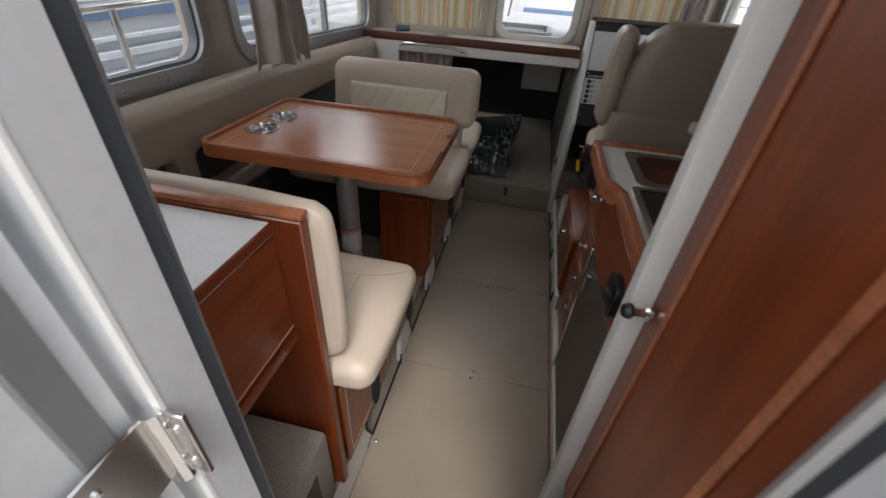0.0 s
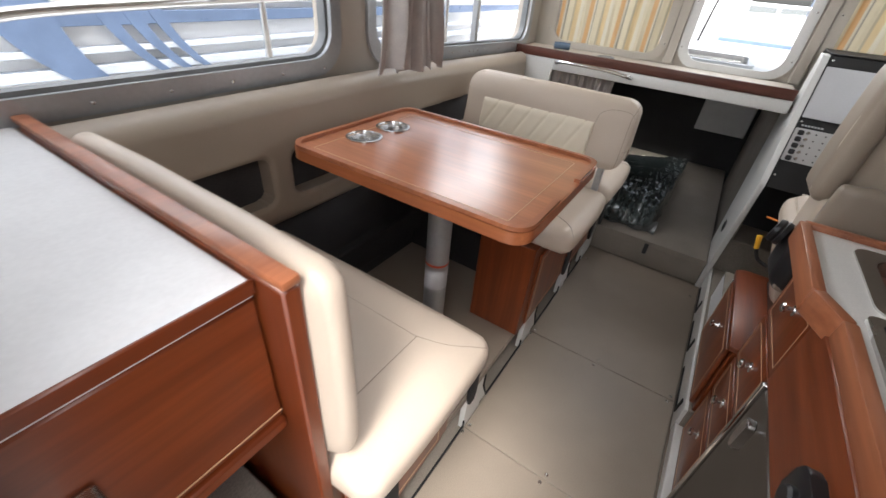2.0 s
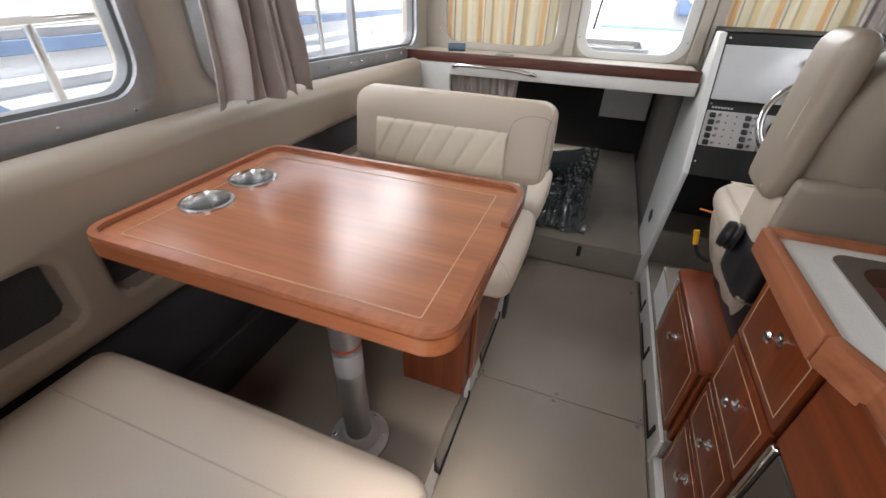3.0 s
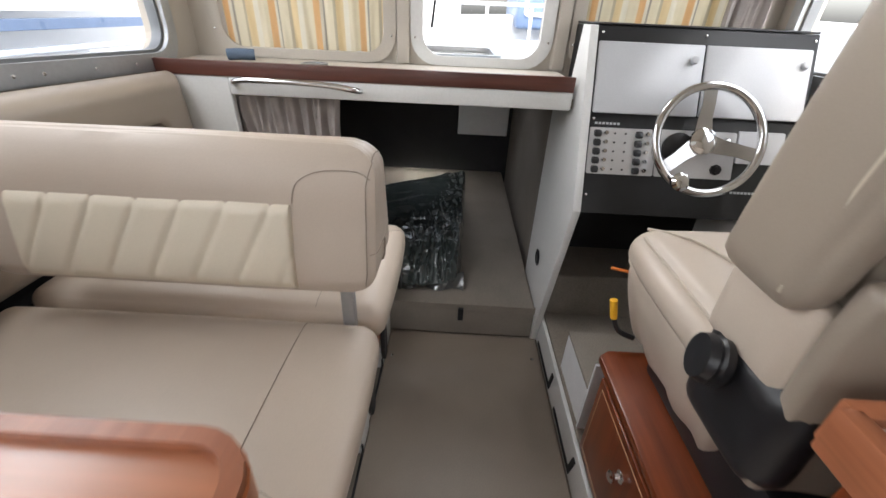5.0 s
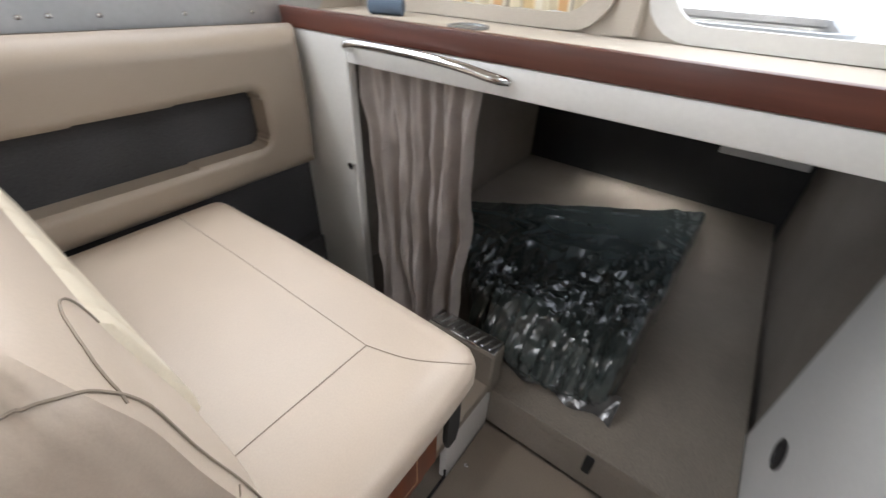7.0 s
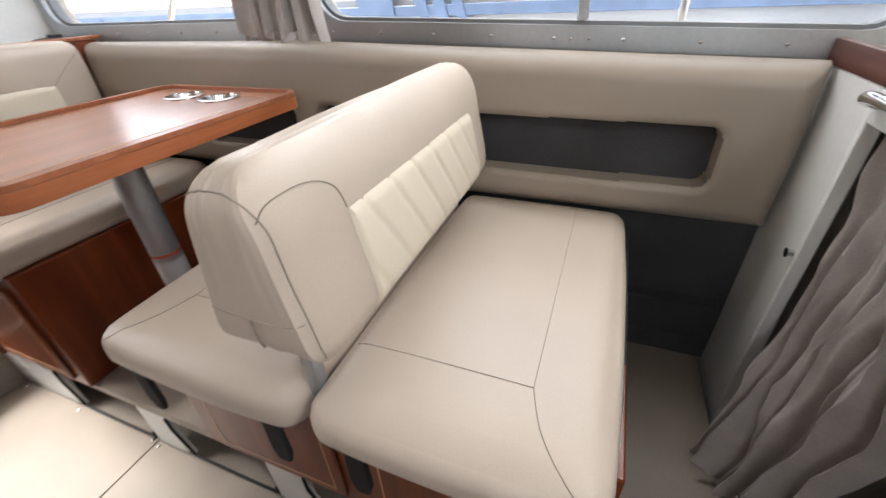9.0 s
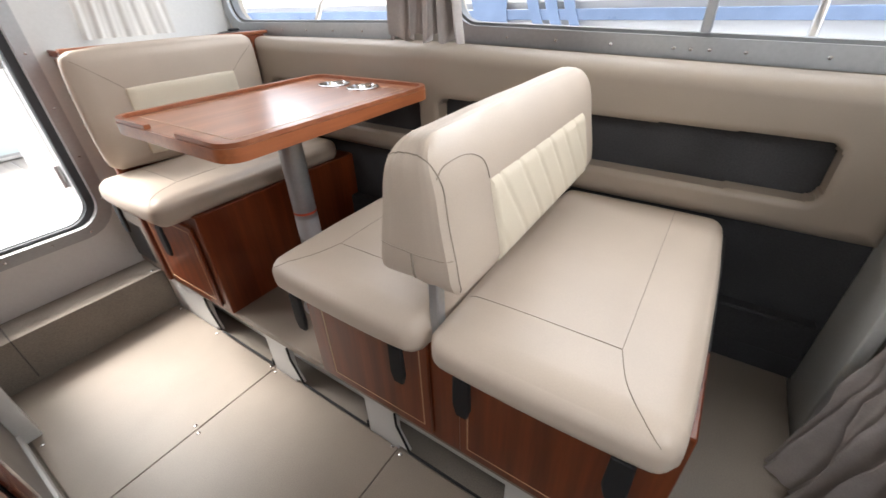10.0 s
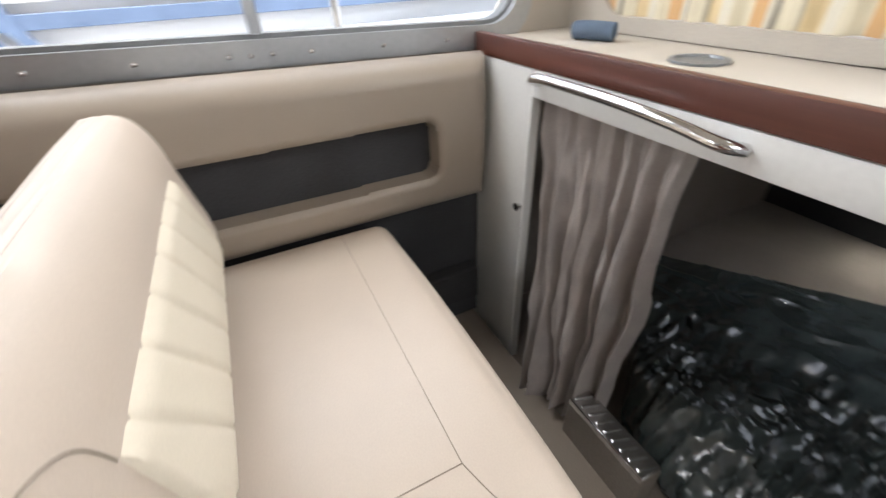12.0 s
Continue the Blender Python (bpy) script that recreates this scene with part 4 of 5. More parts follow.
pan2 = part("instrument_panel", on_console(arc_rect(0.846, 1.078, 0.806, 0.934, 0.004, 2), 0.001, 0.006), PANELSTEEL, helm, "brushed steel instrument panel")
part("gauge", lathe([(0.046, 0), (0.046, 0.01), (0.04, 0.012), (0.002, 0.011)], (0.905, console_y(0.885) - 0.006, 0.885), (0, -1, 0.4), 28), PLASTIC, pan2, "round black gauge")
for x, z in ((1.026, 0.832),):
    part("dial", lathe([(0.016, 0), (0.016, 0.008), (0.011, 0.01), (0.010, 0.018), (0.001, 0.019)], (x, console_y(z) - 0.006, z), (0, -1, 0.4), 8), PLASTIC, pan2, "black rotary switch")
for x in (1.019, 1.047):
    part("toggle", lathe([(0.010, 0), (0.010, 0.006), (0.007, 0.012), (0.001, 0.012)], (x, console_y(0.911) - 0.006, 0.911), (0, -1, 0.4), 12), CHROME, pan2)
part("blank_plate", on_console(arc_rect(1.083, 1.218, 0.853, 0.939, 0.003, 2), 0.001, 0.008), GREYPLATE, helm, "pale grey blank plate")
for x, z in ((0.652, 1.180), (0.950, 1.182), (1.262, 1.180), (0.65, 0.955), (0.65, 0.745)):
    screw(helm, x, console_y(z) - 0.001, z, (0, -1, 0.4), 0.004)
for k in range(8):
    part("lettering", on_console([(1.085 + 0.011 * k, 0.767), (1.093 + 0.011 * k, 0.767), (1.093 + 0.011 * k, 0.773), (1.085 + 0.011 * k, 0.773)], 0.0005, 0.0012), GREYPLATE, helm)
for k in range(7):
    part("lettering", on_console([(0.655 + 0.011 * k, 0.940), (0.663 + 0.011 * k, 0.940), (0.663 + 0.011 * k, 0.946), (0.655 + 0.011 * k, 0.946)], 0.0005, 0.0012), GREYPLATE, helm)

wheel = thing("steering_wheel", (0.96, 2.80, 0.89), "polished stainless steering wheel with three flat spokes", "steering wheel")
WC, WN = Vector((0.960, 2.797, 0.915)), Vector((0, -1, 0.42)).normalized()
wu = Vector((1, 0, 0))
wv = WN.cross(wu).normalized() * -1
wv = wv if wv.z > 0 else -wv
WR = 0.150
part("rim", tube([WC + WN * 0.03 + WR * (math.cos(2 * math.pi * i / 48) * wu + math.sin(2 * math.pi * i / 48) * wv) for i in range(48)], 0.0125, 12, True), CHROME, wheel, "polished steel rim")
for a in (95, -15, 215):
    d = math.cos(radians(a)) * wu + math.sin(radians(a)) * wv
    s = wu * -math.sin(radians(a)) + wv * math.cos(radians(a))
    bm = bmesh.new()
    rows = []
    for k, (rr, w, up) in enumerate(((0.02, 0.026, 0.0), (0.06, 0.021, 0.006), (0.10, 0.018, 0.022), (0.145, 0.019, 0.03))):
        c = WC + d * rr + WN * up
        rows.append([bm.verts.new(c + s * w * e + WN * f) for e, f in ((-1, 0.002), (1, 0.002), (1, -0.002), (-1, -0.002))])
    for q, w in zip(rows, rows[1:]):
        for j in range(4):
            bm.faces.new((q[j], q[(j + 1) % 4], w[(j + 1) % 4], w[j]))
    part("spoke", bm, STEEL, wheel, "flat steel spoke")
part("hub", lathe([(0.038, -0.004), (0.038, 0.008), (0.028, 0.014), (0.02, 0.018), (0.001, 0.019)], WC, WN, 24), CHROME, wheel, "polished hub cap")
part("column", tube([WC, WC - WN * 0.05], 0.022, 14), PLASTIC, wheel)
part("speed_knob", lathe([(0.010, 0), (0.012, 0.02), (0.024, 0.026), (0.026, 0.04), (0.018, 0.048), (0.001, 0.05)], WC + WN * 0.03 + WR * (math.cos(radians(235)) * wu + math.sin(radians(235)) * wv), WN, 18), CHROME, wheel, "steel spinner knob")


# Pilot seat.
def lean(bm, slope, z0):
    """Tilts a mesh backwards above a height."""
    for v in bm.verts:
        v.co.y -= slope * (v.co.z - z0)
    return bm


def pilot_seat():
    s = thing("pilot_seat", (0.92, 2.2, 0.463), "cream vinyl pilot seat with a fabric skirt on a locker", "seat")
    sk = cushion(0.69, 1.16, 2.02, 2.48, 0.475, 0.70, 0.03, 0.010, 16, 3)
    for v in sk.verts:
        k = max(0, min(1, (0.70 - v.co.z) / 0.22))
        v.co.x = 0.92 + (v.co.x - 0.92) * (1 - 0.26 * k ** 1.5) + 0.006 * k * math.sin(v.co.y * 40)
        v.co.y = 2.26 + (v.co.y - 2.26) * (1 - 0.24 * k ** 1.5) + 0.008 * k * math.sin(v.co.x * 45)
    part("skirt", sk, VINYL, s, "loose cream vinyl skirt")
    part("base", lathe([(0.15, 0.0), (0.15, 0.008), (0.07, 0.010), (0.06, 0.02)], (0.93, 2.2, 0.463)), PLASTIC, s, "black seat slide")
    c = part("seat", cushion(0.682, 1.165, 2.02, 2.49, 0.685, 0.785, 0.045, 0.022, 20, 5), VINYL, s, "puffed cream seat cushion")
    for z, k in ((0.700, 0.004), (0.772, 0.016)):
        pts = [(q[0], q[1], z) for q in arc_rect(0.680 + k, 1.167 - k, 2.018 + k, 2.492 - k, 0.05)]
        part("piping", tube(pts, 0.0045, 6, True), PIPING, c)
    part("piping", tube(smooth_path([(0.715, 2.475, 0.780), (0.77, 2.40, 0.800), (0.80, 2.30, 0.808), (0.82, 2.12, 0.808)]), 0.004, 6), PIPING, c)
    bk = cushion(0.685, 1.175, -0.095, 0.095, 0.0, 0.52, 0.06, 0.015, 20, 9)
    for v in bk.verts:
        k = max(0.0, (v.co.z - 0.30) / 0.22)
        v.co.x = 0.90 + (v.co.x - 0.90) * (1 - 0.24 * k ** 2.5)
        v.co.y = v.co.y * (1 - 0.35 * max(0, v.co.z / 0.52))
        y, z = v.co.y, v.co.z
        v.co.y = 2.075 + y - z * 0.26
        v.co.z = 0.77 + z + y * 0.18
    # Backrest in the side panel's taupe, darker than the seat cushion.
    part("backrest", bk, VINYL_WALL, s, "tall taupe backrest with a rounded top")
    sk2 = cushion(0.658, 1.185, 1.912, 1.955, 0.66, 1.00, 0.018, 0.004, 26, 4)
    for v in sk2.verts:
        v.co.y += -0.006 * abs(math.sin(v.co.x * 70)) * max(0, 1 - abs(v.co.z - 0.985) / 0.05) + 0.004 * math.sin(v.co.x * 30 + v.co.z * 8)
        v.co.z += 0.003 * math.sin(v.co.x * 90) if v.co.z > 0.97 else 0
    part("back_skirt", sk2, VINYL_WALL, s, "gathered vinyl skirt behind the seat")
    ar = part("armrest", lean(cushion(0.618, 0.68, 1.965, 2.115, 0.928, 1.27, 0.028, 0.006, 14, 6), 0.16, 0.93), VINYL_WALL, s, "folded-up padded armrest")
    part("piping", tube([(0.620, 1.985, 0.95), (0.617, 1.96, 1.10), (0.620, 1.938, 1.25)], 0.003, 6), PIPING, ar)
    part("side_flap", cushion(0.652, 0.69, 1.955, 2.11, 0.80, 0.945, 0.015, 0.004, 10, 7), VINYL, s, "cream side flap")
    part("adjuster", cushion(0.645, 0.72, 1.91, 2.10, 0.655, 0.835, 0.04, 0.003, 8), PLASTIC, s, "black hinge cover")
    # An added black block stands for the deep shade below the seat.
    part("seat_shade_block", box(0.74, 1.12, 1.93, 2.33, 0.463, 0.60, 0.012, 2), PLASTIC, s, "black block that stands for the shade under the seat")
    part("adjuster_knob", lathe([(0.036, 0), (0.038, 0.012), (0.034, 0.016), (0.038, 0.022), (0.034, 0.034), (0.001, 0.036)], (0.640, 2.03, 0.79), (-1, 0.25, 0.2), 20), PLASTIC, s, "round black adjuster knob")
    part("paper_tag", cushion(0.93, 0.985, 1.893, 1.902, 0.965, 1.005, 0.003, 0.003, 5, 2), LINING, s, "small white tag")
    lv = part("lever", tube(smooth_path([(0.73, 2.40, 0.50), (0.69, 2.408, 0.515), (0.668, 2.41, 0.555)]), 0.007, 8), PLASTIC, s)
    part("grip", tube([(0.668, 2.41, 0.555), (0.658, 2.418, 0.606)], [0.009, 0.010], 10), YELLOW, lv, "yellow lever grip")
    part("tag", tube([(0.695, 2.46, 0.665), (0.655, 2.475, 0.665)], [0.004, 0.004], 6), mat("orange_tag", (0.75, 0.22, 0.04), rough=0.6), s, "orange tag")
    return s


pilot_seat()

# ---- berth things ----
def curtain(name, x0, x1, z0, z1, y, folds, amp, material, label, taper=0.0, axis=1, seed=0, thick=0.004, shift=0.0, crumple=0.0, swing=0.0, hem=0.012):
    """A hanging cloth with irregular folds along one axis."""
    rnd = random.Random(seed)
    ph = [rnd.uniform(0, 6.28) for _ in range(4)]
    nx, nz = folds * 16, 22
    bm = bmesh.new()
    rows = []
    for off in (0, thick):
        grid = []
        for i in range(nx + 1):
            u = i / nx
            col = []
            for j in range(nz + 1):
                w = j / nz
                gather = 0.45 + 0.55 * (1 - w)
                d = amp * gather * (math.sin(2 * math.pi * folds * u + ph[0] + 0.7 * math.sin(3 * w + ph[1])) + 0.5 * math.sin(2 * math.pi * folds * 0.47 * u + ph[2] + 1.5 * w) + 0.38 * math.sin(2 * math.pi * folds * 2.15 * u + ph[3] + 1.1 * math.sin(2.2 * w + ph[2])))
                d += crumple * noise.noise(Vector((u * 9 + seed, w * 5, 0.3))) + 0.4 * crumple * noise.noise(Vector((u * 25, w * 14, seed)))
                x = x0 + (x1 - x0) * u + taper * (1 - w) * (u - 0.5) + 0.010 * math.sin(5 * w + ph[3] + 4 * u) * (1 - w) + shift * (1 - w) ** 1.5
                z = z0 + (z1 - z0) * w + (hem * math.sin(2 * math.pi * folds * 0.8 * u + ph[1]) * (1 - w))
                d += swing * (1 - w) ** 2.2 * (1 - 0.75 * u)
                p = (x, y + d + off, z) if axis == 1 else (y + d + off, x, z)
                col.append(bm.verts.new(p))
            grid.append(col)
        for i in range(nx):
            for j in range(nz):
                bm.faces.new((grid[i][j], grid[i + 1][j], grid[i + 1][j + 1], grid[i][j + 1]))
        rows.append(grid)
    a, b = rows
    for i in range(nx):
        for j in (0, nz):
            bm.faces.new((a[i][j], a[i + 1][j], b[i + 1][j], b[i][j]))
    for j in range(nz):
        for i in (0, nx):
            bm.faces.new((a[i][j], a[i][j + 1], b[i][j + 1], b[i][j]))
    return solo(name, bm, material, label, "curtain", "cabin curtains")


curtain("curtain", -0.525, -0.157, 0.235, 0.945, 2.998, 7, 0.025, FABRIC, "grey pleated curtain drawn aside in the berth opening", -0.15, 1, 2, 0.004, 0.075, 0.022, -0.115)
curtain("curtain", 1.68, 1.865, 1.080, 2.0, -0.562, 5, 0.026, FABRIC, "grey curtain gathered at the pillar between side windows", 0.10, 0, 5, 0.004, 0.0, 0.012)
curtain("curtain", -0.619, -0.033, 1.073, 1.77, FY + 0.012, 9, 0.004, STRIPED, "striped cream curtain drawn across the windscreen", 0, 1, 7, 0.002, hem=0.001)
curtain("curtain", 0.663, 1.237, 1.073, 1.77, FY + 0.012, 9, 0.004, STRIPED, "striped cream curtain drawn across the windscreen", 0, 1, 8, 0.002, hem=0.001)
curtain("curtain", 1.125, 1.235, 1.10, 1.80, 3.17, 4, 0.014, FABRIC, "grey curtain tied back beside the helm", 0.02, 1, 11)
curtain("curtain", -0.462, -0.135, 1.085, 1.66, 0.542, 6, 0.004, LINING, "pale curtain drawn across the small aft window", 0, 1, 9, 0.002, hem=0.001)


def mattress():
    m = thing("bagged_mattress", (0.05, 3.25, 0.16), "dark folded mattress wrapped in clear wrinkled plastic", "mattress")
    bm = cushion(-1, 1, -1, 1, 0.163, 0.315, 0.05, 0.008, 96, 1)
    for v in bm.verts:
        u, w, z = (v.co.x + 1) / 2, (v.co.y + 1) / 2, v.co.z
        up = max(0, min(1, (z - 0.19) / 0.10))
        lx, ly = -0.17 - 0.40 * w, 3.07 + 0.50 * w
        rx, ry = 0.288 + 0.035 * w, 3.06 + 1.15 * w
        x, y = lx + (rx - lx) * u, ly + (ry - ly) * u - 0.05 * math.sin(math.pi * u) * (1 - w)
        rear = max(0.0, min(1.0, (w - 0.30) / 0.35))
        r1 = abs(noise.noise(Vector((x * 26 + y * 2, y * 5 - x * 3, z * 6))))
        r2 = abs(noise.noise(Vector((x * 60 - y * 9, y * 13 + x * 6 + 4, z * 12))))
        r3 = noise.noise(Vector((x * 4, y * 3, 8.0)))
        r4 = abs(noise.noise(Vector((x * 5 + 3, y * 9, 2.0))))
        crease = (0.020 * max(0, 1 - r1 * 3.0) + 0.008 * max(0, 1 - r2 * 3.2)) * (1 - 0.85 * rear) + 0.006 * max(0, 1 - r4 * 9)
        z += up * (crease - 0.008 + 0.010 * r3) - 0.085 * up * max(0, 1 - w / 0.16) ** 1.5
        v.co = (x + 0.010 * r3 + 0.5 * crease * (1 - up), y - 0.5 * crease * max(0, 1 - w / 0.06), z)
    part("wrapped_body", bm, BAG, m, "dark foam seen through glossy plastic")
    lip = bmesh.new()
    g = []
    for i in range(41):
        col = []
        for j in range(9):
            u, w = i / 40, j / 8
            x = 0.0 + 0.31 * u
            y = 3.07 - 0.05 * w + 0.012 * math.sin(14 * u + 2 * w)
            z = 0.225 - 0.06 * w + 0.012 * w * math.sin(25 * u) * (1 - w) + 0.004 * math.sin(60 * u + 9 * w)
            col.append(lip.verts.new((x, y, max(z, 0.168))))
        g.append(col)
    for i in range(40):
        for j in range(8):
            lip.faces.new((g[i][j], g[i + 1][j], g[i + 1][j + 1], g[i][j + 1]))
    part("bag_end", lip, CLEARBAG, m, "clear plastic bag end")
    return m


CLEARBAG = mat("clear_plastic_film", (0.07, 0.075, 0.075), rough=0.14, var=0.2, scale=20, bump=0.3, fscale=60, depth=0.004, coat=1.0)
mattress()
stp = thing("tread_step", (-0.13, 2.95, 0.2), "small carpeted block with a chequer-plate tread", "step")
part("block", box(-0.212, 0.006, 2.905, 2.968, 0.165, 0.322, 0.006, 1), CARPET, stp)
tread = part("tread", box(-0.207, 0.003, 2.908, 2.965, 0.323, 0.329, 0.002, 1), STEEL, stp, "embossed aluminium tread plate")
for k in range(9):
    part("stud", tube([(-0.200 + 0.023 * k, 2.917, 0.330), (-0.188 + 0.023 * k, 2.955, 0.330)], [0.003, 0.003], 6), CHROME, tread)
grab = thing("grab_rail", (-0.27, 2.92, 0.985), "curved stainless steel grab rail on the bulkhead", "handrail")
part("bar", tube(smooth_path([(-0.470, 2.938, 0.988), (-0.463, 2.915, 0.996), (-0.42, 2.906, 1.006), (-0.26, 2.906, 1.006), (-0.150, 2.908, 1.0), (-0.090, 2.914, 0.991), (-0.068, 2.938, 0.984)], 5), [0.009] * 31, 12), CHROME, grab)
lt = solo("floor_latch", box(0.29, 0.312, 2.915, 2.927, 0.085, 0.15, 0.003, 1), RUBBER, "black pull tab on the berth step", "latch")
solo("berth_hatch_panel", box(0.255, 0.615, 4.585, 4.599, 0.44, 0.68, 0.004, 1), LAMINATE, "pale panel at the end of the berth", "panel", kind="structure")
blue = thing("rolled_cloth", (-0.55, 3.05, 1.04), "small rolled blue cloth on the dash shelf", "cloth")
part("roll", tube(smooth_path([(-0.555, 3.09, 1.058), (-0.52, 3.10, 1.060), (-0.475, 3.12, 1.058)]), 0.018, 10), mat("blue_cloth", (0.10, 0.14, 0.20), rough=0.9), blue)
solo("cup_ring", lathe([(0.045, 0), (0.045, 0.004), (0.036, 0.005), (0.034, 0.001), (0.001, 0.0005)], (-0.255, 3.08, 1.0405)), ALU_DARK, "round grey fitting in the dash shelf", "fitting")
solo("hook_screw", lathe([(0.007, 0), (0.007, 0.006), (0.010, 0.012), (0.001, 0.014)], (-0.502, 2.939, 0.700), (0, -1, 0), 12), CHROME, "chrome curtain button on the bulkhead", "fitting")

# ---- outside ----
solo("water", box(-400, 400, -400, 400, -0.9, -0.85), WATER, "grey harbour water", "water", kind="structure")
DECKGREY = mat("grey_nonskid_deck", (0.50, 0.52, 0.53), rough=0.7, var=0.06, fine=0.15, fscale=200, bump=0.3)
PALETINT = mat("pale_tinted_panel", (0.62, 0.72, 0.73), rough=0.15, var=0.04, scale=2)
deck = solo("aft_deck", box(-1.25, 1.80, -2.2, AW0 - 0.001, 0.20, 0.30), GELCOAT, "pale aft deck of the boat", "deck", kind="structure")
for k in range(24):
    part("plank", box(-1.10 + 0.118 * k, -1.10 + 0.118 * k + 0.112, -2.1, AW0 - 0.01, 0.30, 0.306, 0.001, 1), TEAK_GREY, deck)
solo("side_deck", box(-1.25, -0.801, AW0, 5.6, 0.55, 0.70), GELCOAT, "white side deck along the cabin", "deck", kind="structure")
hatch = thing("deck_hatch", (0.14, 3.85, 1.0), "clear deck hatch in an aluminium frame over the berth", "hatch")
hatch["kind"] = "structure"
part("hatch_frame", ring(arc_rect(HATCH[0] - 0.03, HATCH[1] + 0.03, HATCH[2] - 0.03, HATCH[3] + 0.03, 0.08), arc_rect(HATCH[0] + 0.004, HATCH[1] - 0.004, HATCH[2] + 0.004, HATCH[3] - 0.004, 0.046), 2, 1.0305, 1.05), ALU, hatch, "aluminium hatch frame")
hp = part("pane", slab(arc_rect(HATCH[0] + 0.002, HATCH[1] - 0.002, HATCH[2] + 0.002, HATCH[3] - 0.002, 0.048), 2, 1.018, 1.024), PANE, hatch)
hp.visible_shadow = False
solo("foredeck", plate([(-1.20, 3.281), (1.75, 3.281), (1.75, 5.4), (-1.20, 5.4)], [arc_rect(*HATCH, 0.05)], 2, 0.986, 1.03), DECKGREY, "white foredeck ahead of the windscreen", "deck", kind="structure")
solo("hull", slab([(-1.26, -0.9), (1.80, -0.9), (1.80, 0.18), (1.45, 0.18), (1.40, -0.10), (-0.85, -0.10), (-0.90, 0.18), (-1.26, 0.18)], 1, -2.2, 6.6), PAINT, "white hull of the boat", "hull", kind="structure")


stern = thing("stern_locker", (0.3, -1.6, 0.306), "white moulded stern locker with a pale tinted panel", "locker")
part("body", box(-1.05, 1.60, -1.85, -1.42, 0.306, 0.88, 0.04, 3), PAINT, stern)
part("panel_frame", ring(arc_rect(-0.28, 0.95, 0.34, 0.77, 0.06), arc_rect(-0.265, 0.935, 0.355, 0.755, 0.05), 1, -1.425, -1.414), ALU, stern, "thin grey panel frame")
part("tinted_panel", slab(arc_rect(-0.266, 0.936, 0.354, 0.756, 0.05), 1, -1.422, -1.417), PALETINT, stern, "pale blue-green tinted panel")
part("amber_light", box(-0.25, -0.10, -1.425, -1.412, 0.80, 0.815, 0.004, 1), YELLOW, stern, "small amber strip")


def rail_bar(parent, pts, r=0.014):
    return part("bar", tube(smooth_path(pts, 5), r, 10), CHROME, parent)


rail = thing("side_rail", (-1.05, 1.2, 0.70), "polished steel handrail along the side deck", "handrail")
rail_bar(rail, [(-1.05, 0.74, 0.70), (-1.05, 0.745, 1.02), (-1.05, 0.79, 1.13), (-1.05, 0.88, 1.195), (-1.05, 1.25, 1.222), (-1.05, 2.0, 1.25), (-1.05, 3.4, 1.32), (-1.0, 5.0, 1.4)])
for y in (1.575, 2.7, 3.7):
    part("stanchion", tube([(-1.05, y, 0.70), (-1.05, y, 1.232 + (y - 1.575) * 0.042)], 0.012, 10), CHROME, rail)
part("toe_rail", tube([(-1.2, 0.5, 0.72), (-1.2, 5.0, 0.72)], 0.03, 8), PAINT, rail)


def boat(name, loc, length, width, height, label, along_y=True, cabin=True, hue=None):
    """A moored motor boat: flared hull, stripes, cabin with windows."""
    b = thing(name, loc, label, "boat", "boats moored around")
    x0, y0, z0 = loc
    bm = bmesh.new()
    rows = []
    n = 14
    for i in range(n + 1):
        u = i / n
        w = width / 2 * (1 - max(0, (u - 0.55) / 0.45) ** 2.2)
        ring_ = []
        for s, zz, fl in ((1, height, 1.0), (1, height * 0.5, 0.97), (1, 0, 0.86), (-1, 0, 0.86), (-1, height * 0.5, 0.97), (-1, height, 1.0)):
            a, c = s * w * fl, -length / 2 + length * u
            sheer = 0.25 * u * u if zz == height else 0
            ring_.append(bm.verts.new((x0 + (a if along_y else c), y0 + (c if along_y else a), z0 + zz + sheer)))
        rows.append(ring_)
    for a, c in zip(rows, rows[1:]):
        for j in range(6):
            bm.faces.new((a[j], a[(j + 1) % 6], c[(j + 1) % 6], c[j]))
    bm.faces.new(rows[0])
    bm.faces.new(rows[-1])
    part("hull", bm, PAINT, b, "white hull")
    hw, hl = width * 0.36, length * 0.28

    def bx(u0, u1, v0, v1, z_0, z_1, bev=0.0):
        return box(x0 + (u0 if along_y else v0), x0 + (u1 if along_y else v1), y0 + (v0 if along_y else u0), y0 + (v1 if along_y else u1), z0 + z_0, z0 + z_1, bev, 2)

    if cabin:
        part("cabin", bx(-hw, hw, -hl, hl * 0.8, height, height + 1.0, 0.12), hue or PAINT, b, "cabin top")
        for k in range(4):
            c = -hl + (k + 0.5) * (1.75 * hl / 4)
            for s in (-1, 1):
                part("window", bx(s * hw - 0.01, s * hw + 0.01, c - hl * 0.17, c + hl * 0.17, height + 0.45, height + 0.82, 0.03), TINTED, b, "dark cabin window")
    return b


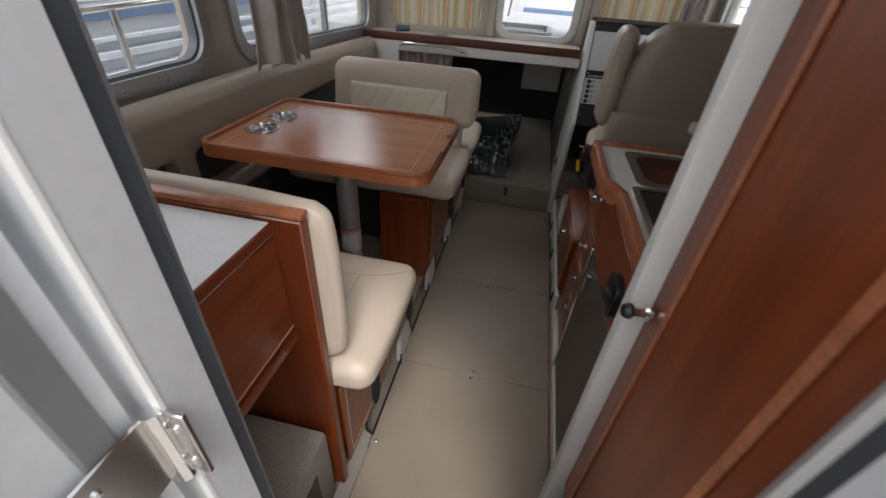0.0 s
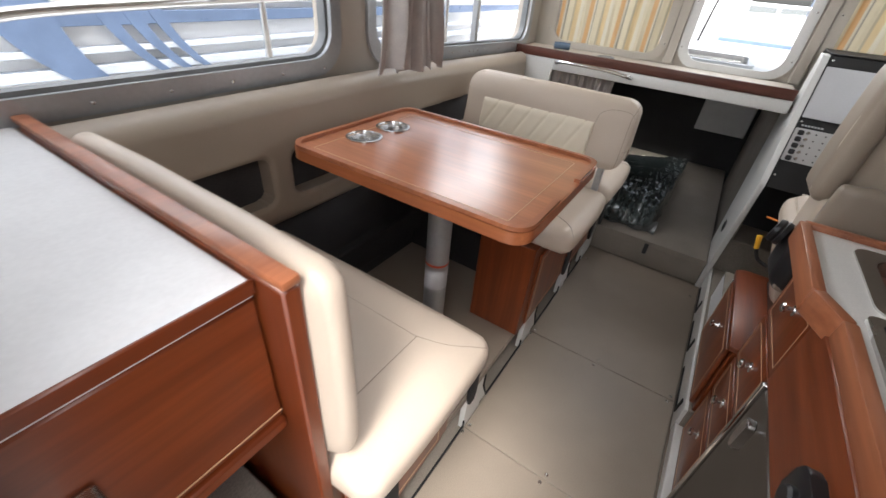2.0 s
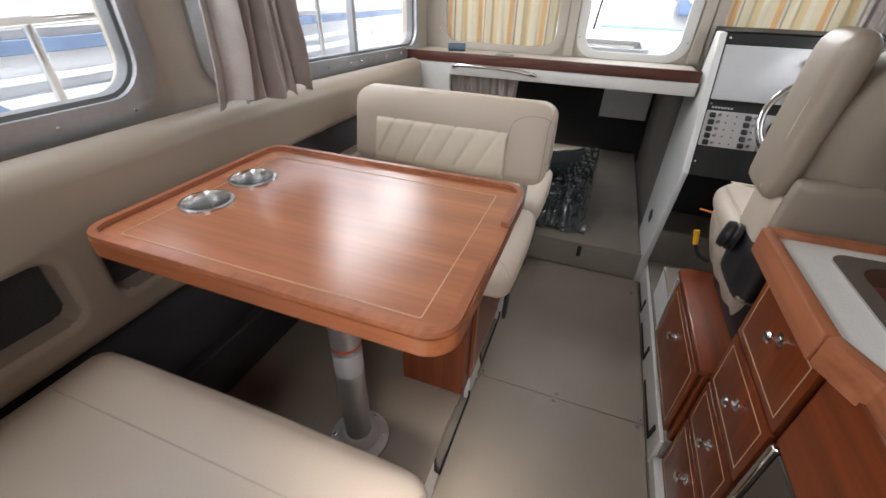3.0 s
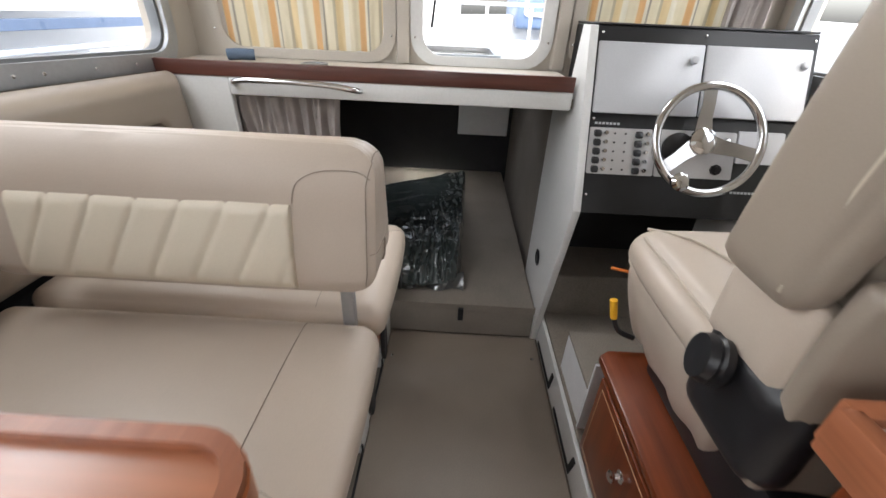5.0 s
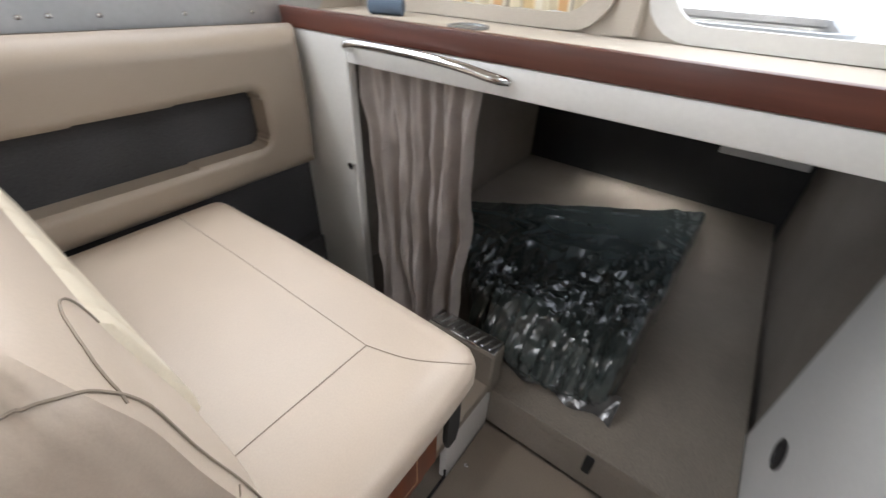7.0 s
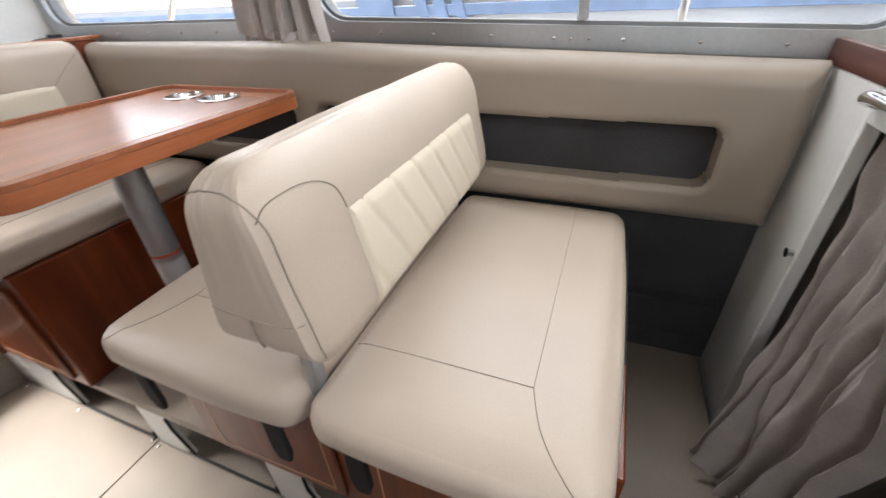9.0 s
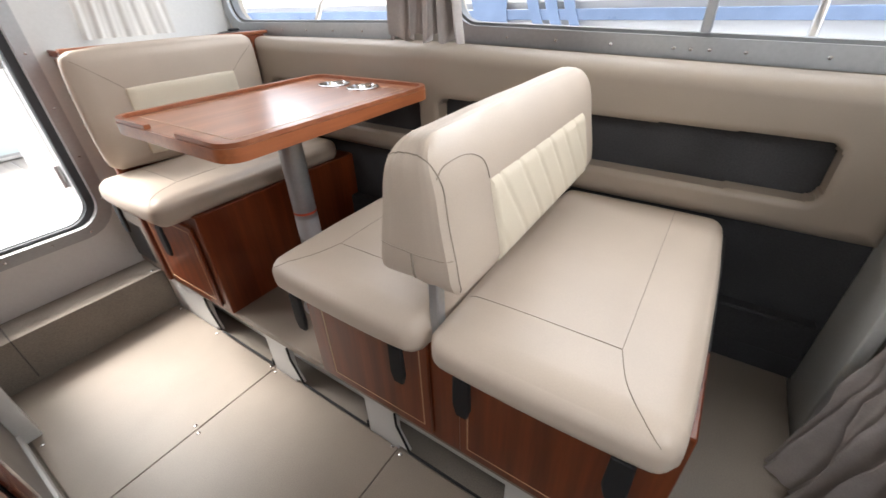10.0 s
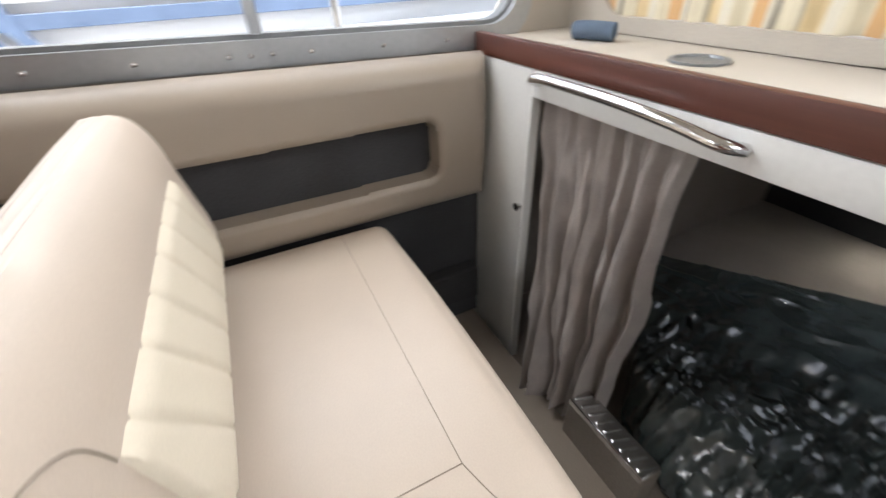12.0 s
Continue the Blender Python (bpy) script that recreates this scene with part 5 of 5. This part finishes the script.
TINTED = mat("dark_boat_window", (0.10, 0.12, 0.14), rough=0.08)
nb = boat("moored_boat", (-4.2, 2.0, -0.85), 13.0, 4.2, 2.1, "white motor yacht with blue hull stripes moored alongside")
HX = -2.07
for z, h, m in ((1.13, 0.16, PAINT), (1.04, 0.055, BLUE), (0.93, 0.025, BLUE_LIGHT), (0.84, 0.04, BLUE_LIGHT), (0.74, 0.03, BLUE_LIGHT), (0.62, 0.025, BLUE_LIGHT), (0.42, 0.04, BLUE_LIGHT), (1.45, 0.04, BLUE_LIGHT)):
    part("stripe", box(HX - 0.06, HX + (0.004 if m is PAINT else 0.010), -4.5, 8.0, z, z + h, 0.002, 1), m, nb, "painted hull stripe")
for y0_, w_ in ((1.05, 0.26), (1.42, 0.06), (1.53, 0.06), (1.64, 0.05)):
    pts_ = [(y0_ + 0.42 * (k / 10) ** 2.2, 1.25 - 0.55 * k / 10) for k in range(11)]
    out_ = pts_ + [(y + w_ * (1 - 0.7 * (k / 10)) + 0.02, z) for k, (y, z) in enumerate(pts_)][::-1]
    part("swoosh", slab(out_, 0, HX + 0.011, HX + 0.016), BLUE, nb, "curved blue hull graphic")
part("rubbing_strake", box(HX - 0.05, HX + 0.05, -4.5, 8.0, 0.50, 0.58, 0.02, 2), GREYPLATE, nb, "grey rubbing strake")
boat("moored_boat", (-0.5, -4.6, -0.85), 9.0, 3.0, 1.7, "white motor boat with tinted windows moored astern", False)
ahead = boat("moored_boat", (-1.8, 9.0, -0.85), 9.0, 3.0, 1.9, "white motor boat with a blue side and wheelhouse moored ahead", False)
part("stripe", box(0.05, 2.0, 7.40, 7.46, 0.70, 0.94, 0.01, 1), BLUE, ahead, "blue hull side panel")
wheelhouse = part("wheelhouse", box(0.95, 2.05, 7.75, 9.2, 1.05, 1.75, 0.06, 2), BLUE, ahead, "blue wheelhouse")
part("window_frame", ring(arc_rect(1.05, 1.95, 1.20, 1.62, 0.06), arc_rect(1.10, 1.90, 1.25, 1.57, 0.05), 1, 7.73, 7.752), PAINT, wheelhouse, "white window frame")
for x in (0.0, 0.55, 1.1):
    part("stanchion", tube([(x, 7.42, 0.95), (x, 7.42, 1.32)], 0.02, 8), PAINT, ahead)
part("guard_rail", tube([(-2.5, 7.42, 1.32), (1.4, 7.42, 1.32)], 0.02, 8), PAINT, ahead, "white guard rail")
boat("moored_boat", (3.6, 11.5, -0.85), 7.0, 2.6, 1.9, "white boat with a blue cabin moored ahead", True, True, BLUE_LIGHT)
boat("moored_boat", (5.0, 2.5, -0.85), 11.0, 3.4, 1.9, "white motor boat moored on the far side")
